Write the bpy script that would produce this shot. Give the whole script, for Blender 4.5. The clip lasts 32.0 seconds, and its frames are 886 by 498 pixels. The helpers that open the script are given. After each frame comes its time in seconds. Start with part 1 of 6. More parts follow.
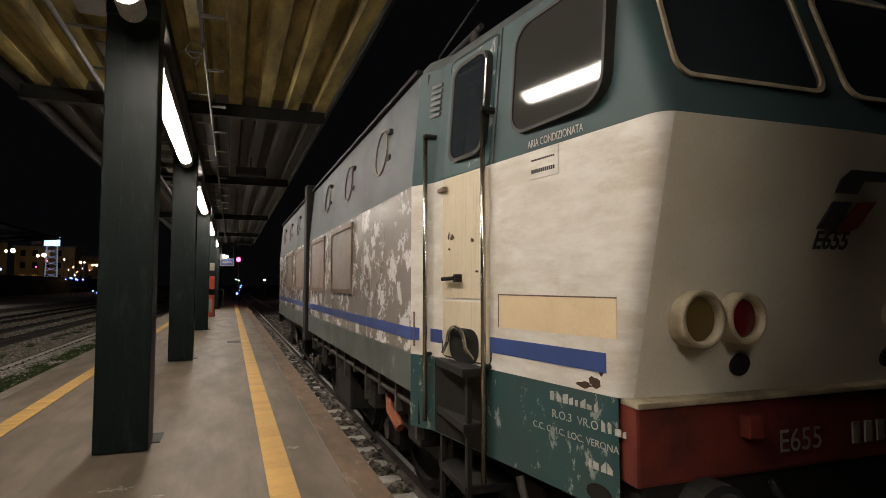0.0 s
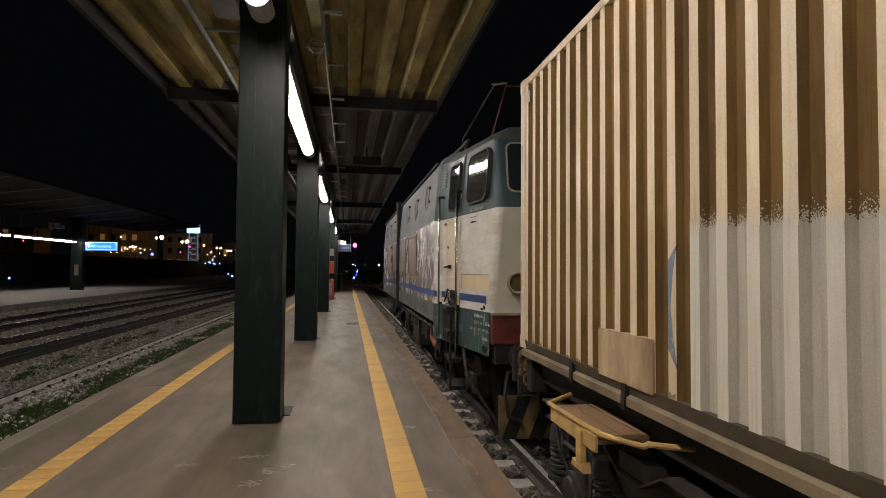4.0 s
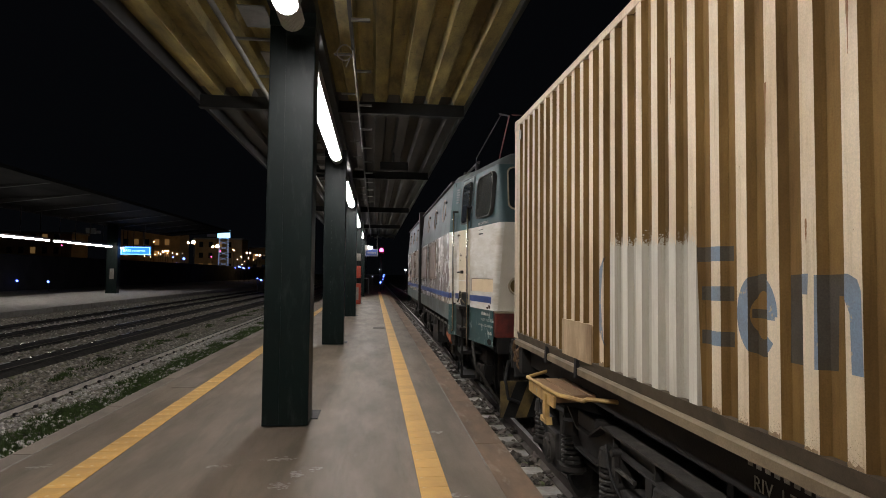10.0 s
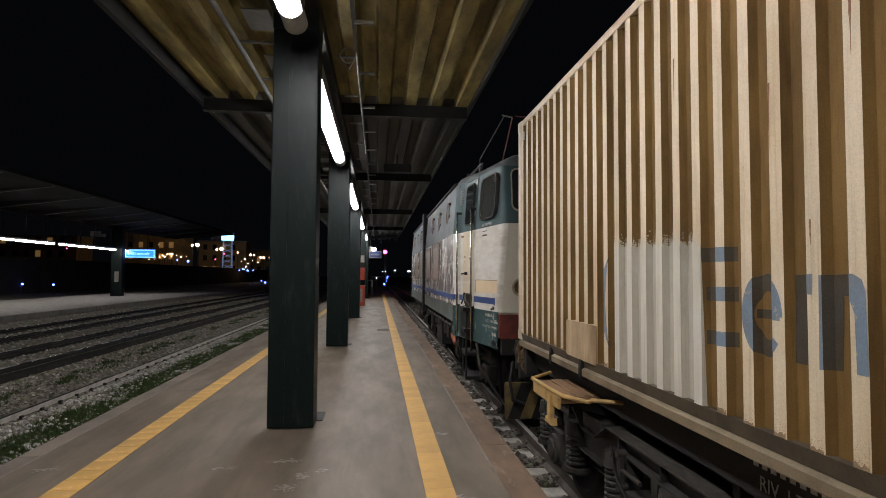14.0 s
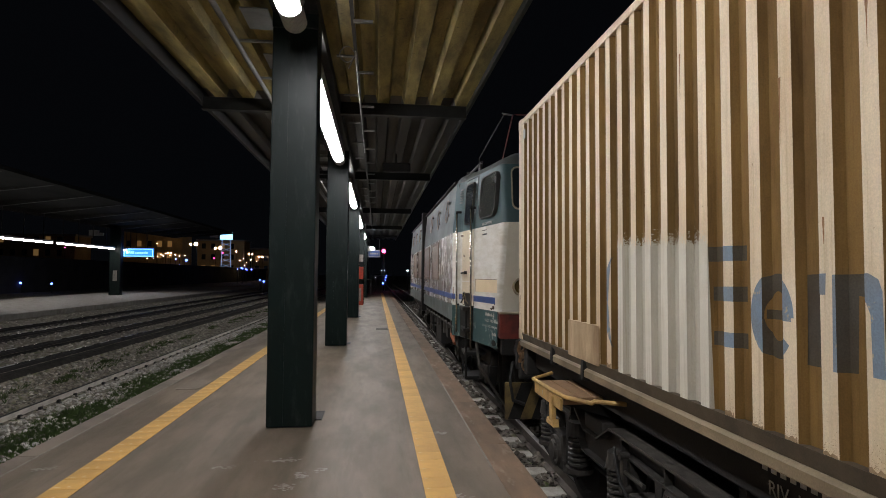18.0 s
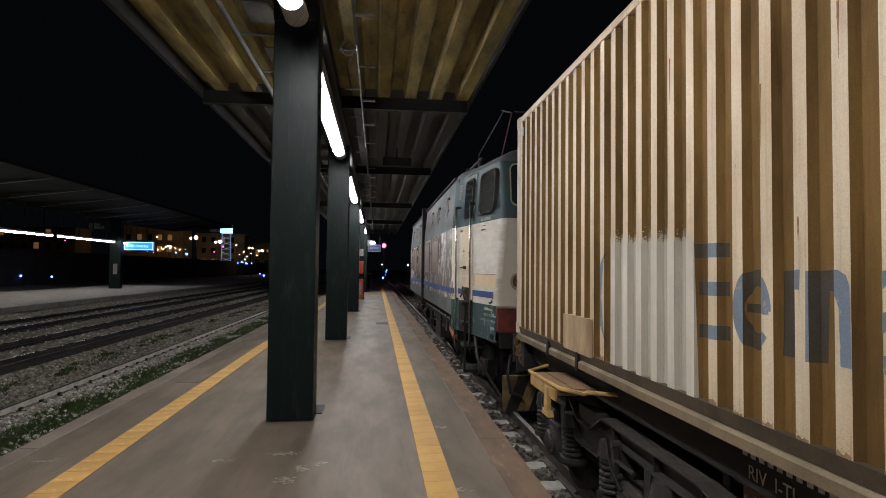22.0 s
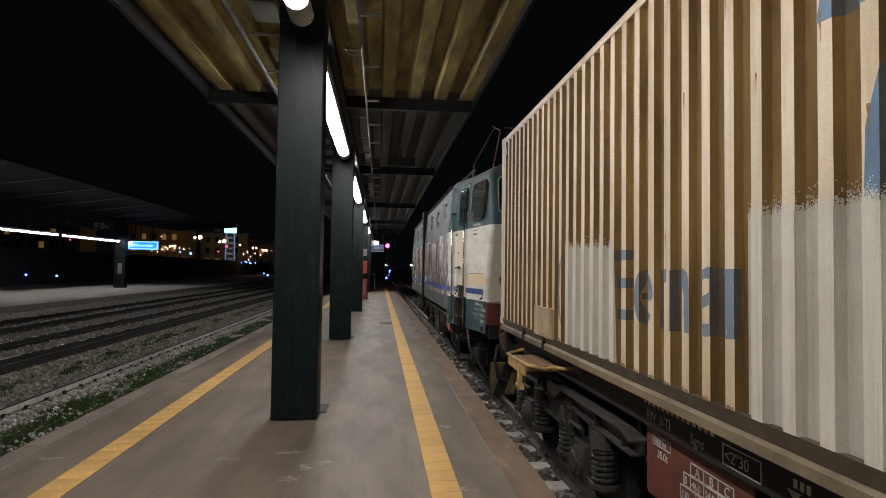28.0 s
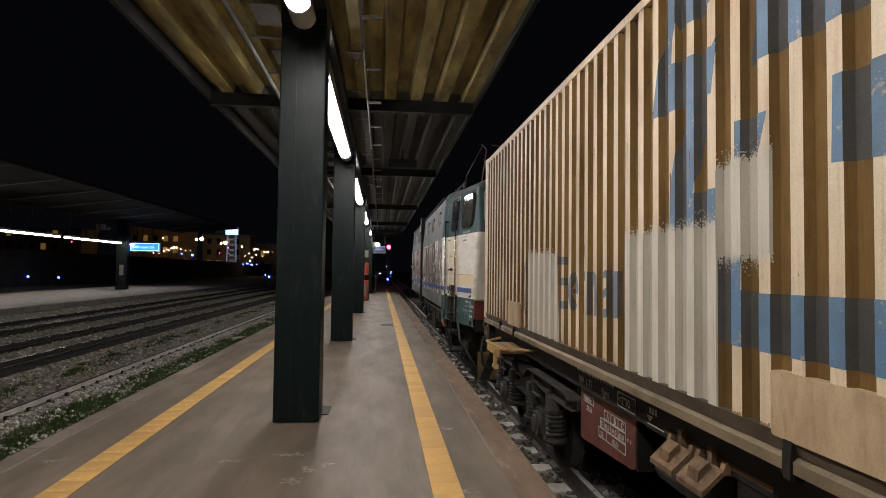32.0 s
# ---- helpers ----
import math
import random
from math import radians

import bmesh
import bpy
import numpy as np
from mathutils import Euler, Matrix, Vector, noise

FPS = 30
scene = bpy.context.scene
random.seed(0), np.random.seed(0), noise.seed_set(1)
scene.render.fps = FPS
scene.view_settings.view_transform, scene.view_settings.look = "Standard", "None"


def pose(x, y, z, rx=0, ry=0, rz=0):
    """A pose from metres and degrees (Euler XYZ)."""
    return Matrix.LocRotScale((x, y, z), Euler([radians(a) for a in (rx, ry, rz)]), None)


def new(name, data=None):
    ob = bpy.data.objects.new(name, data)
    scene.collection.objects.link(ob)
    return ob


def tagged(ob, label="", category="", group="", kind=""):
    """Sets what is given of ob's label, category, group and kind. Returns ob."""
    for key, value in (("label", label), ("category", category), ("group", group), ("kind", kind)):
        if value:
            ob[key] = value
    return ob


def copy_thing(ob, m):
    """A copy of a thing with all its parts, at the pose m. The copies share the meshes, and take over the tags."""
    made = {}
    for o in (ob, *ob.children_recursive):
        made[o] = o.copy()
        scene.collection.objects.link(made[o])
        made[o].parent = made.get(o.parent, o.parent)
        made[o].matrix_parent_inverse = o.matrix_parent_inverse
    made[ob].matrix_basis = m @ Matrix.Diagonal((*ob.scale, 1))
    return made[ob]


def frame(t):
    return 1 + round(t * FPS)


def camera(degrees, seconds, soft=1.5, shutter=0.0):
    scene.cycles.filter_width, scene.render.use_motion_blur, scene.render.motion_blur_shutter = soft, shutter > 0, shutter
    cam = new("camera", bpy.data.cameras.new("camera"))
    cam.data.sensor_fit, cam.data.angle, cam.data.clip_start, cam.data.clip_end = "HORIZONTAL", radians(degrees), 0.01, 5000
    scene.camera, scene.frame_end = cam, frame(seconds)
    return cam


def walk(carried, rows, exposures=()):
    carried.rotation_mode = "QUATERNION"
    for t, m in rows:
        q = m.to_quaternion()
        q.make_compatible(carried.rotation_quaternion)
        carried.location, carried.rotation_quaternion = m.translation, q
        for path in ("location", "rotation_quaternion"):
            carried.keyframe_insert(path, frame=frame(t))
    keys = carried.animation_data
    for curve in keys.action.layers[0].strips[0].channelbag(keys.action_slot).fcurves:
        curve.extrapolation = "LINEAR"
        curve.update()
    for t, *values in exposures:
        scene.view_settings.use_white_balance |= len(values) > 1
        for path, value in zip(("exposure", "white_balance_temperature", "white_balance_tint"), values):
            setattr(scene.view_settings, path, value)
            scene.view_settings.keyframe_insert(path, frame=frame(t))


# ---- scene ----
# the camera, held by hand on the platform
cam = camera(74.0, 32.0, soft=0.9, shutter=0.0)
walk(cam, [
    (0, pose(0.060, -0.024, 1.722, 93.43, -0.02, -19.84)),
    (0.5, pose(0.034, -0.007, 1.718, 92.71, -0.24, -16.24)),
    (1, pose(0.024, 0.001, 1.718, 91.99, 0.12, -13.34)),
    (1.5, pose(0.024, 0.004, 1.718, 91.90, 0.25, -12.26)),
    (2, pose(0.029, 0.012, 1.720, 91.91, 0.38, -11.39)),
    (2.5, pose(0.036, 0.010, 1.722, 91.91, 0.44, -10.89)),
    (3, pose(0.031, 0.018, 1.727, 91.74, 0.22, -10.21)),
    (3.5, pose(0.016, 0.007, 1.723, 91.87, -0.38, -9.45)),
    (5.5, pose(0.012, 0.012, 1.725, 92.27, -0.08, -8.61)),
    (6, pose(0.010, 0.014, 1.726, 92.34, -0.19, -8.29)),
    (6.5, pose(0.010, 0.013, 1.726, 92.40, -0.32, -8.01)),
    (7, pose(0.010, 0.013, 1.725, 92.40, -0.34, -7.74)),
    (7.5, pose(0.009, 0.012, 1.725, 92.37, -0.29, -7.45)),
    (8, pose(0.009, 0.011, 1.724, 92.36, -0.49, -7.13)),
    (8.5, pose(0.009, 0.011, 1.724, 92.36, -0.49, -6.93)),
    (9, pose(0.008, 0.010, 1.723, 92.33, -0.53, -6.79)),
    (9.5, pose(0.007, 0.009, 1.724, 92.34, -0.61, -6.70)),
    (10, pose(0.006, 0.008, 1.724, 92.45, -0.57, -6.68)),
    (10.5, pose(0.005, 0.006, 1.724, 92.62, -0.46, -6.53)),
    (11, pose(0.004, 0.005, 1.724, 92.72, -0.55, -6.33)),
    (11.5, pose(0.003, 0.004, 1.725, 92.75, -0.54, -6.22)),
    (12, pose(0.002, 0.003, 1.725, 92.72, -0.39, -6.18)),
    (12.5, pose(0.001, 0.001, 1.725, 92.68, -0.47, -6.22)),
    (13, pose(0.000, 0.000, 1.725, 92.60, -0.51, -6.31)),
    (13.5, pose(-0.001, 0.000, 1.725, 92.60, -0.51, -6.31)),
    (14, pose(-0.001, 0.000, 1.725, 92.59, -0.32, -6.33)),
    (14.5, pose(-0.002, 0.001, 1.725, 92.60, -0.50, -6.32)),
    (16.5, pose(-0.005, 0.001, 1.726, 92.55, -0.50, -6.26)),
    (17, pose(-0.005, 0.002, 1.726, 92.57, -0.46, -6.33)),
    (17.5, pose(-0.006, 0.002, 1.726, 92.51, -0.36, -6.38)),
    (18, pose(-0.007, 0.002, 1.726, 92.51, -0.35, -6.46)),
    (18.5, pose(-0.008, 0.002, 1.726, 92.45, -0.48, -6.54)),
    (19, pose(-0.008, 0.002, 1.726, 92.36, -0.49, -6.48)),
    (19.5, pose(-0.009, 0.002, 1.726, 92.26, -0.51, -6.38)),
    (20, pose(-0.010, 0.003, 1.726, 92.15, -0.60, -6.37)),
    (20.5, pose(-0.011, 0.003, 1.725, 92.09, -0.55, -6.35)),
    (21, pose(-0.013, 0.003, 1.725, 92.03, -0.54, -6.43)),
    (21.5, pose(-0.014, 0.003, 1.725, 92.02, -0.64, -6.46)),
    (22, pose(-0.015, 0.003, 1.725, 92.00, -0.61, -6.46)),
    (22.5, pose(-0.012, -0.001, 1.725, 91.96, -0.70, -6.41)),
    (23, pose(-0.009, -0.006, 1.725, 91.90, -0.65, -6.27)),
    (23.5, pose(-0.011, -0.007, 1.726, 91.87, -0.63, -6.20)),
    (24, pose(-0.013, -0.008, 1.726, 91.96, -0.70, -6.20)),
    (24.5, pose(-0.015, -0.009, 1.727, 91.95, -0.66, -6.26)),
    (25, pose(-0.017, -0.010, 1.727, 91.95, -0.56, -6.34)),
    (25.5, pose(-0.017, -0.009, 1.726, 92.01, -0.49, -6.38)),
    (27.5, pose(-0.017, -0.004, 1.722, 91.99, -0.75, -6.13)),
    (28, pose(-0.025, 0.003, 1.717, 92.03, -0.78, -6.13)),
    (28.5, pose(-0.026, 0.004, 1.717, 92.01, -0.75, -6.12)),
    (29, pose(-0.026, 0.006, 1.718, 92.06, -0.78, -6.13)),
    (29.5, pose(-0.026, 0.007, 1.718, 92.10, -0.79, -6.22)),
    (30, pose(-0.026, -0.001, 1.722, 92.08, -0.85, -6.18)),
    (30.5, pose(-0.030, -0.004, 1.722, 92.15, -0.96, -6.13)),
    (31, pose(-0.034, -0.008, 1.722, 92.15, -0.85, -6.11)),
    (31.5, pose(-0.033, -0.006, 1.724, 92.16, -0.66, -6.08)),
    (32, pose(-0.033, -0.004, 1.725, 92.16, -0.74, -6.01)),
], [(0, 0.0, 7300, 14), (1, -0.08, 7900, 17), (2, -0.10, 7750, 16), (3, -0.12, 7300, 15), (5.5, -0.04, 6700, 14), (9, 0.0, 6500, 13), (17, 0.0, 6250, 12), (25.5, 0.0, 6250, 12), (28, 0.0, 6300, 12), (32, 0.0, 6600, 14)])

# travel of the train along its track, metres
TRAVEL = [(0, -5.955), (0.5, -5.210), (1, -4.483), (1.5, -3.819), (2, -3.187), (2.5, -2.651), (3, -2.147), (3.5, -1.728), (5.5, -0.602), (6, -0.438), (6.5, -0.308), (7, -0.146), (7.5, -0.041), (8, -0.005), (8.5, 0.003), (9, -0.002), (9.5, -0.006), (10, -0.002), (10.5, -0.004), (11, -0.004), (11.5, 0.002), (12, 0.002), (12.5, -0.005), (13, -0.002), (13.5, -0.006), (14, 0.001), (14.5, 0.004), (16.5, -0.146), (17, -0.131), (17.5, -0.124), (18, -0.066), (18.5, 0.020), (19, 0.058), (19.5, 0.069), (20, 0.072), (20.5, 0.078), (21, 0.078), (21.5, 0.082), (22, 0.079), (22.5, 0.076), (23, 0.096), (23.5, 0.138), (24, 0.207), (24.5, 0.295), (25, 0.407), (25.5, 0.530), (27.5, 1.059), (28, 1.215), (28.5, 1.353), (29, 1.494), (29.5, 1.635), (30, 1.780), (30.5, 1.954), (31, 2.145), (31.5, 2.362), (32, 2.614)]
# ---------------------------------------------------------------- night sky
world = bpy.data.worlds.new("night_sky")
scene.world = world
world.use_nodes = True
world.node_tree.nodes["Background"].inputs[0].default_value = (0.40, 0.46, 0.6, 1)
world.node_tree.nodes["Background"].inputs[1].default_value = 0.0036
scene.view_settings.exposure = 0.0
LAMP = 47.0          # radiance of the platform tubes


# ---------------------------------------------------------------- materials
def nodes_of(name):
    m = bpy.data.materials.new(name)
    m.use_nodes = True
    nt = m.node_tree
    return m, nt, nt.nodes["Principled BSDF"]


def ramp(nt, fac, stops):
    r = nt.nodes.new("ShaderNodeValToRGB")
    while len(r.color_ramp.elements) < len(stops):
        r.color_ramp.elements.new(0.5)
    for e, (p, c) in zip(r.color_ramp.elements, stops):
        e.position, e.color = p, (*c, 1)
    nt.links.new(fac, r.inputs[0])
    return r.outputs[0]


def noise_of(nt, scale, detail=4.0, stretch=(1, 1, 1), rough=0.6):
    co = nt.nodes.new("ShaderNodeTexCoord")
    mp = nt.nodes.new("ShaderNodeMapping")
    mp.inputs["Scale"].default_value = stretch
    n = nt.nodes.new("ShaderNodeTexNoise")
    n.inputs["Scale"].default_value, n.inputs["Detail"].default_value = scale, detail
    n.inputs["Roughness"].default_value = rough
    nt.links.new(co.outputs["Object"], mp.inputs[0])
    nt.links.new(mp.outputs[0], n.inputs["Vector"])
    return n.outputs["Fac"]


def mix(nt, fac, a, b, mode="MIX"):
    n = nt.nodes.new("ShaderNodeMix")
    n.data_type, n.blend_type = "RGBA", mode
    for sock, v in ((n.inputs[0], fac), (n.inputs[6], a), (n.inputs[7], b)):
        if isinstance(v, (int, float)):
            sock.default_value = v
        elif isinstance(v, tuple):
            sock.default_value = (*v, 1)
        else:
            nt.links.new(v, sock)
    return n.outputs[2]


def bump(nt, bsdf, fac, strength, dist):
    b = nt.nodes.new("ShaderNodeBump")
    b.inputs["Strength"].default_value, b.inputs["Distance"].default_value = strength, dist
    nt.links.new(fac, b.inputs["Height"])
    nt.links.new(b.outputs[0], bsdf.inputs["Normal"])


def worn(name, base, dark, rough=0.6, metal=0.0, grain=60, patch=3.0, amount=(0.42, 0.72), stretch=(1, 1, 1),
         bumps=0.2, light=None, rand=0.0, spec=0.5, smear=(2.7, None, 0.60, 0.66), speck=0.80, island=0.0):
    """A surface of one base colour with large stains (dark), fine grain and, if given, worn-through light flecks."""
    m, nt, b = nodes_of(name)
    big = noise_of(nt, patch, 5, stretch)
    col = ramp(nt, big, [(amount[0], base), (amount[1], dark)])
    fine = noise_of(nt, grain, 3)
    g = ramp(nt, fine, [(0.3, (speck,) * 3), (0.7, (1.06,) * 3)])
    col = mix(nt, 1.0, col, g, "MULTIPLY")
    if light:
        fl = noise_of(nt, patch * smear[0], 6, smear[1] or stretch, 0.7)
        f2 = ramp(nt, fl, [(smear[2], (0, 0, 0)), (smear[3], (1, 1, 1))])
        col = mix(nt, f2, col, light)
    if rand:
        oi = nt.nodes.new("ShaderNodeObjectInfo")
        r = ramp(nt, oi.outputs["Random"], [(0, (1 - rand,) * 3), (1, (1 + rand,) * 3)])
        col = mix(nt, 1.0, col, r, "MULTIPLY")
    if island:
        ge = nt.nodes.new("ShaderNodeNewGeometry")
        r = ramp(nt, ge.outputs["Random Per Island"], [(0, (1 - island,) * 3), (0.7, (1 - 0.5 * island,) * 3), (1, (1.15,) * 3)])
        col = mix(nt, 1.0, col, r, "MULTIPLY")
    nt.links.new(col, b.inputs["Base Color"])
    b.inputs["Roughness"].default_value, b.inputs["Metallic"].default_value = rough, metal
    b.inputs["Specular IOR Level"].default_value = spec
    rr = nt.nodes.new("ShaderNodeMapRange")
    rr.inputs["To Min"].default_value, rr.inputs["To Max"].default_value = max(rough - 0.12, 0.03), min(rough + 0.15, 1)
    nt.links.new(big, rr.inputs["Value"])
    nt.links.new(rr.outputs[0], b.inputs["Roughness"])
    if bumps:
        bump(nt, b, fine, bumps, 0.004)
    return m


def streaky(name, base, stain, rust, rough=0.5, rand=0.0, fine=38.0, long=0.035, stained=(0.52, 0.78), spots=0.755, spec=0.5):
    """Weathered sheet: fine downward streaks, soft broad stains, small rust spots."""
    m, nt, b = nodes_of(name)
    broad = noise_of(nt, 1.7, 5, (1, 1, 0.35), 0.65)
    col = ramp(nt, broad, [(stained[0], base), (stained[1], stain)])
    run = noise_of(nt, fine, 4, (1, 1, long), 0.7)
    col = mix(nt, 1.0, col, ramp(nt, run, [(0.28, (0.80, 0.76, 0.70)), (0.45, (0.98, 0.975, 0.97)), (0.70, (1.04, 1.04, 1.04))]), "MULTIPLY")
    dots = noise_of(nt, 26, 3, (1, 1, 0.6))
    col = mix(nt, ramp(nt, dots, [(spots, (0, 0, 0)), (spots + 0.05, (1, 1, 1))]), col, rust)
    grain = noise_of(nt, 150, 3)
    col = mix(nt, 1.0, col, ramp(nt, grain, [(0.3, (0.86, 0.86, 0.86)), (0.7, (1.06, 1.06, 1.06))]), "MULTIPLY")
    if rand:
        oi = nt.nodes.new("ShaderNodeObjectInfo")
        col = mix(nt, 1.0, col, ramp(nt, oi.outputs["Random"], [(0, (1 - rand,) * 3), (1, (1 + rand,) * 3)]), "MULTIPLY")
    nt.links.new(col, b.inputs["Base Color"])
    rr = nt.nodes.new("ShaderNodeMapRange")
    rr.inputs["To Min"].default_value, rr.inputs["To Max"].default_value = rough - 0.12, rough + 0.25
    nt.links.new(broad, rr.inputs["Value"])
    nt.links.new(rr.outputs[0], b.inputs["Roughness"])
    b.inputs["Specular IOR Level"].default_value = spec
    bump(nt, b, run, 0.12, 0.004)
    return m


def glow(name, color, strength):
    m, nt, b = nodes_of(name)
    b.inputs["Base Color"].default_value = (*color, 1)
    b.inputs["Emission Color"].default_value = (*color, 1)
    b.inputs["Emission Strength"].default_value = strength
    return m


def glass(name, tint=(0.02, 0.025, 0.03), rough=0.04):
    """Dark cab glass in front of an unlit room: a glossy, almost black pane."""
    m, nt, b = nodes_of(name)
    b.inputs["Base Color"].default_value = (*tint, 1)
    b.inputs["Roughness"].default_value = rough
    b.inputs["IOR"].default_value = 1.52
    return m


M_ASPHALT = worn("platform_asphalt", (0.200, 0.156, 0.116), (0.118, 0.092, 0.066), 0.56, grain=130, patch=2.2, bumps=0.45, amount=(0.36, 0.70), stretch=(1.0, 0.28, 1), spec=0.42, light=(0.098, 0.082, 0.057), smear=(1.7, (1.5, 0.16, 1), 0.50, 0.74))
M_KERB = worn("kerb_stone", (0.205, 0.128, 0.078), (0.105, 0.074, 0.050), 0.7, grain=120, patch=2.4, bumps=0.3, rand=0.12, stretch=(1, 0.4, 1), light=(0.27, 0.215, 0.16), smear=(2.0, (1, 0.3, 1), 0.56, 0.72))
M_YELLOW = worn("yellow_line", (0.66, 0.375, 0.09), (0.50, 0.30, 0.10), 0.6, grain=160, patch=2.5, bumps=0.2, light=(0.66, 0.55, 0.36), smear=(2.2, (1, 1, 1), 0.57, 0.66), rand=0.10)
M_PILLAR = worn("pillar_paint", (0.0062, 0.0130, 0.0122), (0.0042, 0.0085, 0.008), 0.42, grain=90, patch=2.0, bumps=0.06, spec=0.2, light=(0.026, 0.034, 0.031), smear=(3.0, (2.0, 2.0, 0.45), 0.54, 0.80))
M_STEEL_DARK = worn("dark_steel", (0.035, 0.034, 0.033), (0.024, 0.021, 0.019), 0.6, metal=0.3, grain=90, patch=4)
M_GALV = worn("galvanised_steel", (0.42, 0.42, 0.41), (0.30, 0.30, 0.29), 0.45, metal=0.6, grain=120, patch=5)
M_ROOF = worn("canopy_sheet", (0.43, 0.342, 0.112), (0.165, 0.13, 0.052), 0.7, grain=45, patch=2.6, stretch=(1.5, 0.35, 1), bumps=0.3, amount=(0.36, 0.64), light=(0.10, 0.08, 0.04), smear=(3.5, (1, 1, 1), 0.60, 0.72))
M_TUBE = glow("tube_light", (1.0, 0.98, 0.94), LAMP)
M_LAMPBODY = worn("lamp_housing", (0.35, 0.35, 0.34), (0.25, 0.25, 0.24), 0.5, grain=90, patch=5)
M_CAP = worn("ribbed_plastic", (0.55, 0.55, 0.53), (0.40, 0.40, 0.38), 0.35, grain=90, patch=6, bumps=0.05)
M_GRAVEL = worn("gravel", (0.33, 0.290, 0.225), (0.075, 0.066, 0.048), 0.9, grain=40, patch=9, bumps=1.0, amount=(0.40, 0.62), light=(0.105, 0.120, 0.042), smear=(0.42, (1, 0.55, 1), 0.52, 0.66))
M_STONE = worn("ballast_stone", (0.19, 0.162, 0.135), (0.075, 0.062, 0.050), 0.85, grain=60, patch=9, bumps=0.4, island=0.6)
M_SLEEPER = worn("concrete_sleeper", (0.40, 0.38, 0.34), (0.24, 0.22, 0.19), 0.8, grain=110, patch=6, bumps=0.3)
M_RAIL = worn("rail_steel", (0.13, 0.11, 0.095), (0.08, 0.065, 0.055), 0.55, metal=0.3, grain=90, patch=6)
M_RAILHEAD = worn("rail_head", (0.62, 0.60, 0.57), (0.42, 0.40, 0.38), 0.30, metal=0.3, grain=60, patch=6, bumps=0.05)
M_GRASS = worn("grass", (0.095, 0.155, 0.032), (0.045, 0.065, 0.022), 0.8, grain=30, patch=6, island=0.5)
M_CONCRETE = worn("concrete", (0.34, 0.32, 0.29), (0.22, 0.20, 0.18), 0.8, grain=110, patch=3, bumps=0.3)
# pale strokes put brushed paint and lamp reflections into the colour
M_WHITE = worn("loco_white", (0.64, 0.60, 0.525), (0.54, 0.48, 0.385), 0.34, grain=140, patch=1.9, bumps=0.08, stretch=(1, 1, 0.8), light=(0.79, 0.765, 0.715), smear=(1.3, (1, 0.8, 3.0), 0.42, 0.66), speck=0.94)
M_BEIGE = worn("loco_fresh_beige", (0.78, 0.62, 0.40), (0.70, 0.54, 0.33), 0.42, grain=140, patch=3, bumps=0.08, speck=0.92)
M_TEAL = worn("loco_teal", (0.028, 0.080, 0.083), (0.040, 0.070, 0.070), 0.42, grain=140, patch=2.5, bumps=0.08, light=(0.30, 0.34, 0.32), smear=(4.0, (1, 1, 0.7), 0.585, 0.63), speck=0.92)
M_BLUE = worn("loco_blue", (0.045, 0.085, 0.27), (0.04, 0.07, 0.19), 0.4, grain=140, patch=4, bumps=0.05, speck=0.92)
M_RED = worn("loco_red", (0.17, 0.029, 0.020), (0.06, 0.018, 0.015), 0.5, grain=120, patch=4, speck=0.92)
M_GREYROOF = worn("loco_roof_grey", (0.11, 0.125, 0.125), (0.06, 0.065, 0.065), 0.5, grain=120, patch=3)
M_LOUVRE = worn("louvre_brown", (0.19, 0.125, 0.085), (0.12, 0.08, 0.055), 0.5, grain=100, patch=5)
M_BLACK = worn("underframe_black", (0.0085, 0.0082, 0.008), (0.020, 0.0165, 0.0135), 0.7, grain=60, patch=5, bumps=0.4, spec=0.35)
M_CHROME = worn("polished_handrail", (0.46, 0.44, 0.40), (0.38, 0.355, 0.32), 0.20, metal=1.0, grain=80, patch=18, bumps=0.05)
M_GLASS = glass("cab_glass")
M_SEAL = worn("window_rubber", (0.022, 0.021, 0.019), (0.045, 0.040, 0.033), 0.6, grain=120, patch=6)
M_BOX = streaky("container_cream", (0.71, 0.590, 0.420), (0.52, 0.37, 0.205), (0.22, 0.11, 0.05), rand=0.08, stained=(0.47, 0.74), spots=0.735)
M_PATCH = streaky("container_grey_patch", (0.63, 0.60, 0.51), (0.47, 0.43, 0.34), (0.25, 0.17, 0.10))
M_CBLUE = worn("container_blue", (0.125, 0.235, 0.37), (0.12, 0.18, 0.25), 0.5, grain=140, patch=5, bumps=0.1, light=(0.42, 0.36, 0.25))
M_SILL = worn("wagon_sill", (0.225, 0.17, 0.10), (0.125, 0.092, 0.054), 0.6, grain=110, patch=2.5)
M_WAGONRED = worn("wagon_brown_red", (0.145, 0.040, 0.024), (0.085, 0.026, 0.018), 0.6, grain=110, patch=3)
M_STEPYEL = worn("step_yellow", (0.54, 0.345, 0.115), (0.30, 0.18, 0.07), 0.55, grain=110, patch=6)
M_STEPWOOD = worn("step_boards", (0.26, 0.15, 0.075), (0.15, 0.09, 0.05), 0.75, grain=50, patch=4, stretch=(1, 0.2, 1))
M_LETTER = worn("white_lettering", (0.55, 0.53, 0.48), (0.30, 0.29, 0.26), 0.6, grain=140, patch=9, bumps=0)
M_INK = worn("black_lettering", (0.03, 0.03, 0.035), (0.06, 0.06, 0.06), 0.6, bumps=0)


# ---------------------------------------------------------------- mesh tools
BASE = {}
SHAPED = False         # while True, parts of the locomotive are laid on its tapered body


def thing(name, x, y, z, label, category, group="", kind=""):
    e = new(name)
    e.empty_display_size = 0.2
    e.location = (x, y, z)
    BASE[e.name] = Vector((x, y, z))
    return tagged(e, label, category, group, kind)


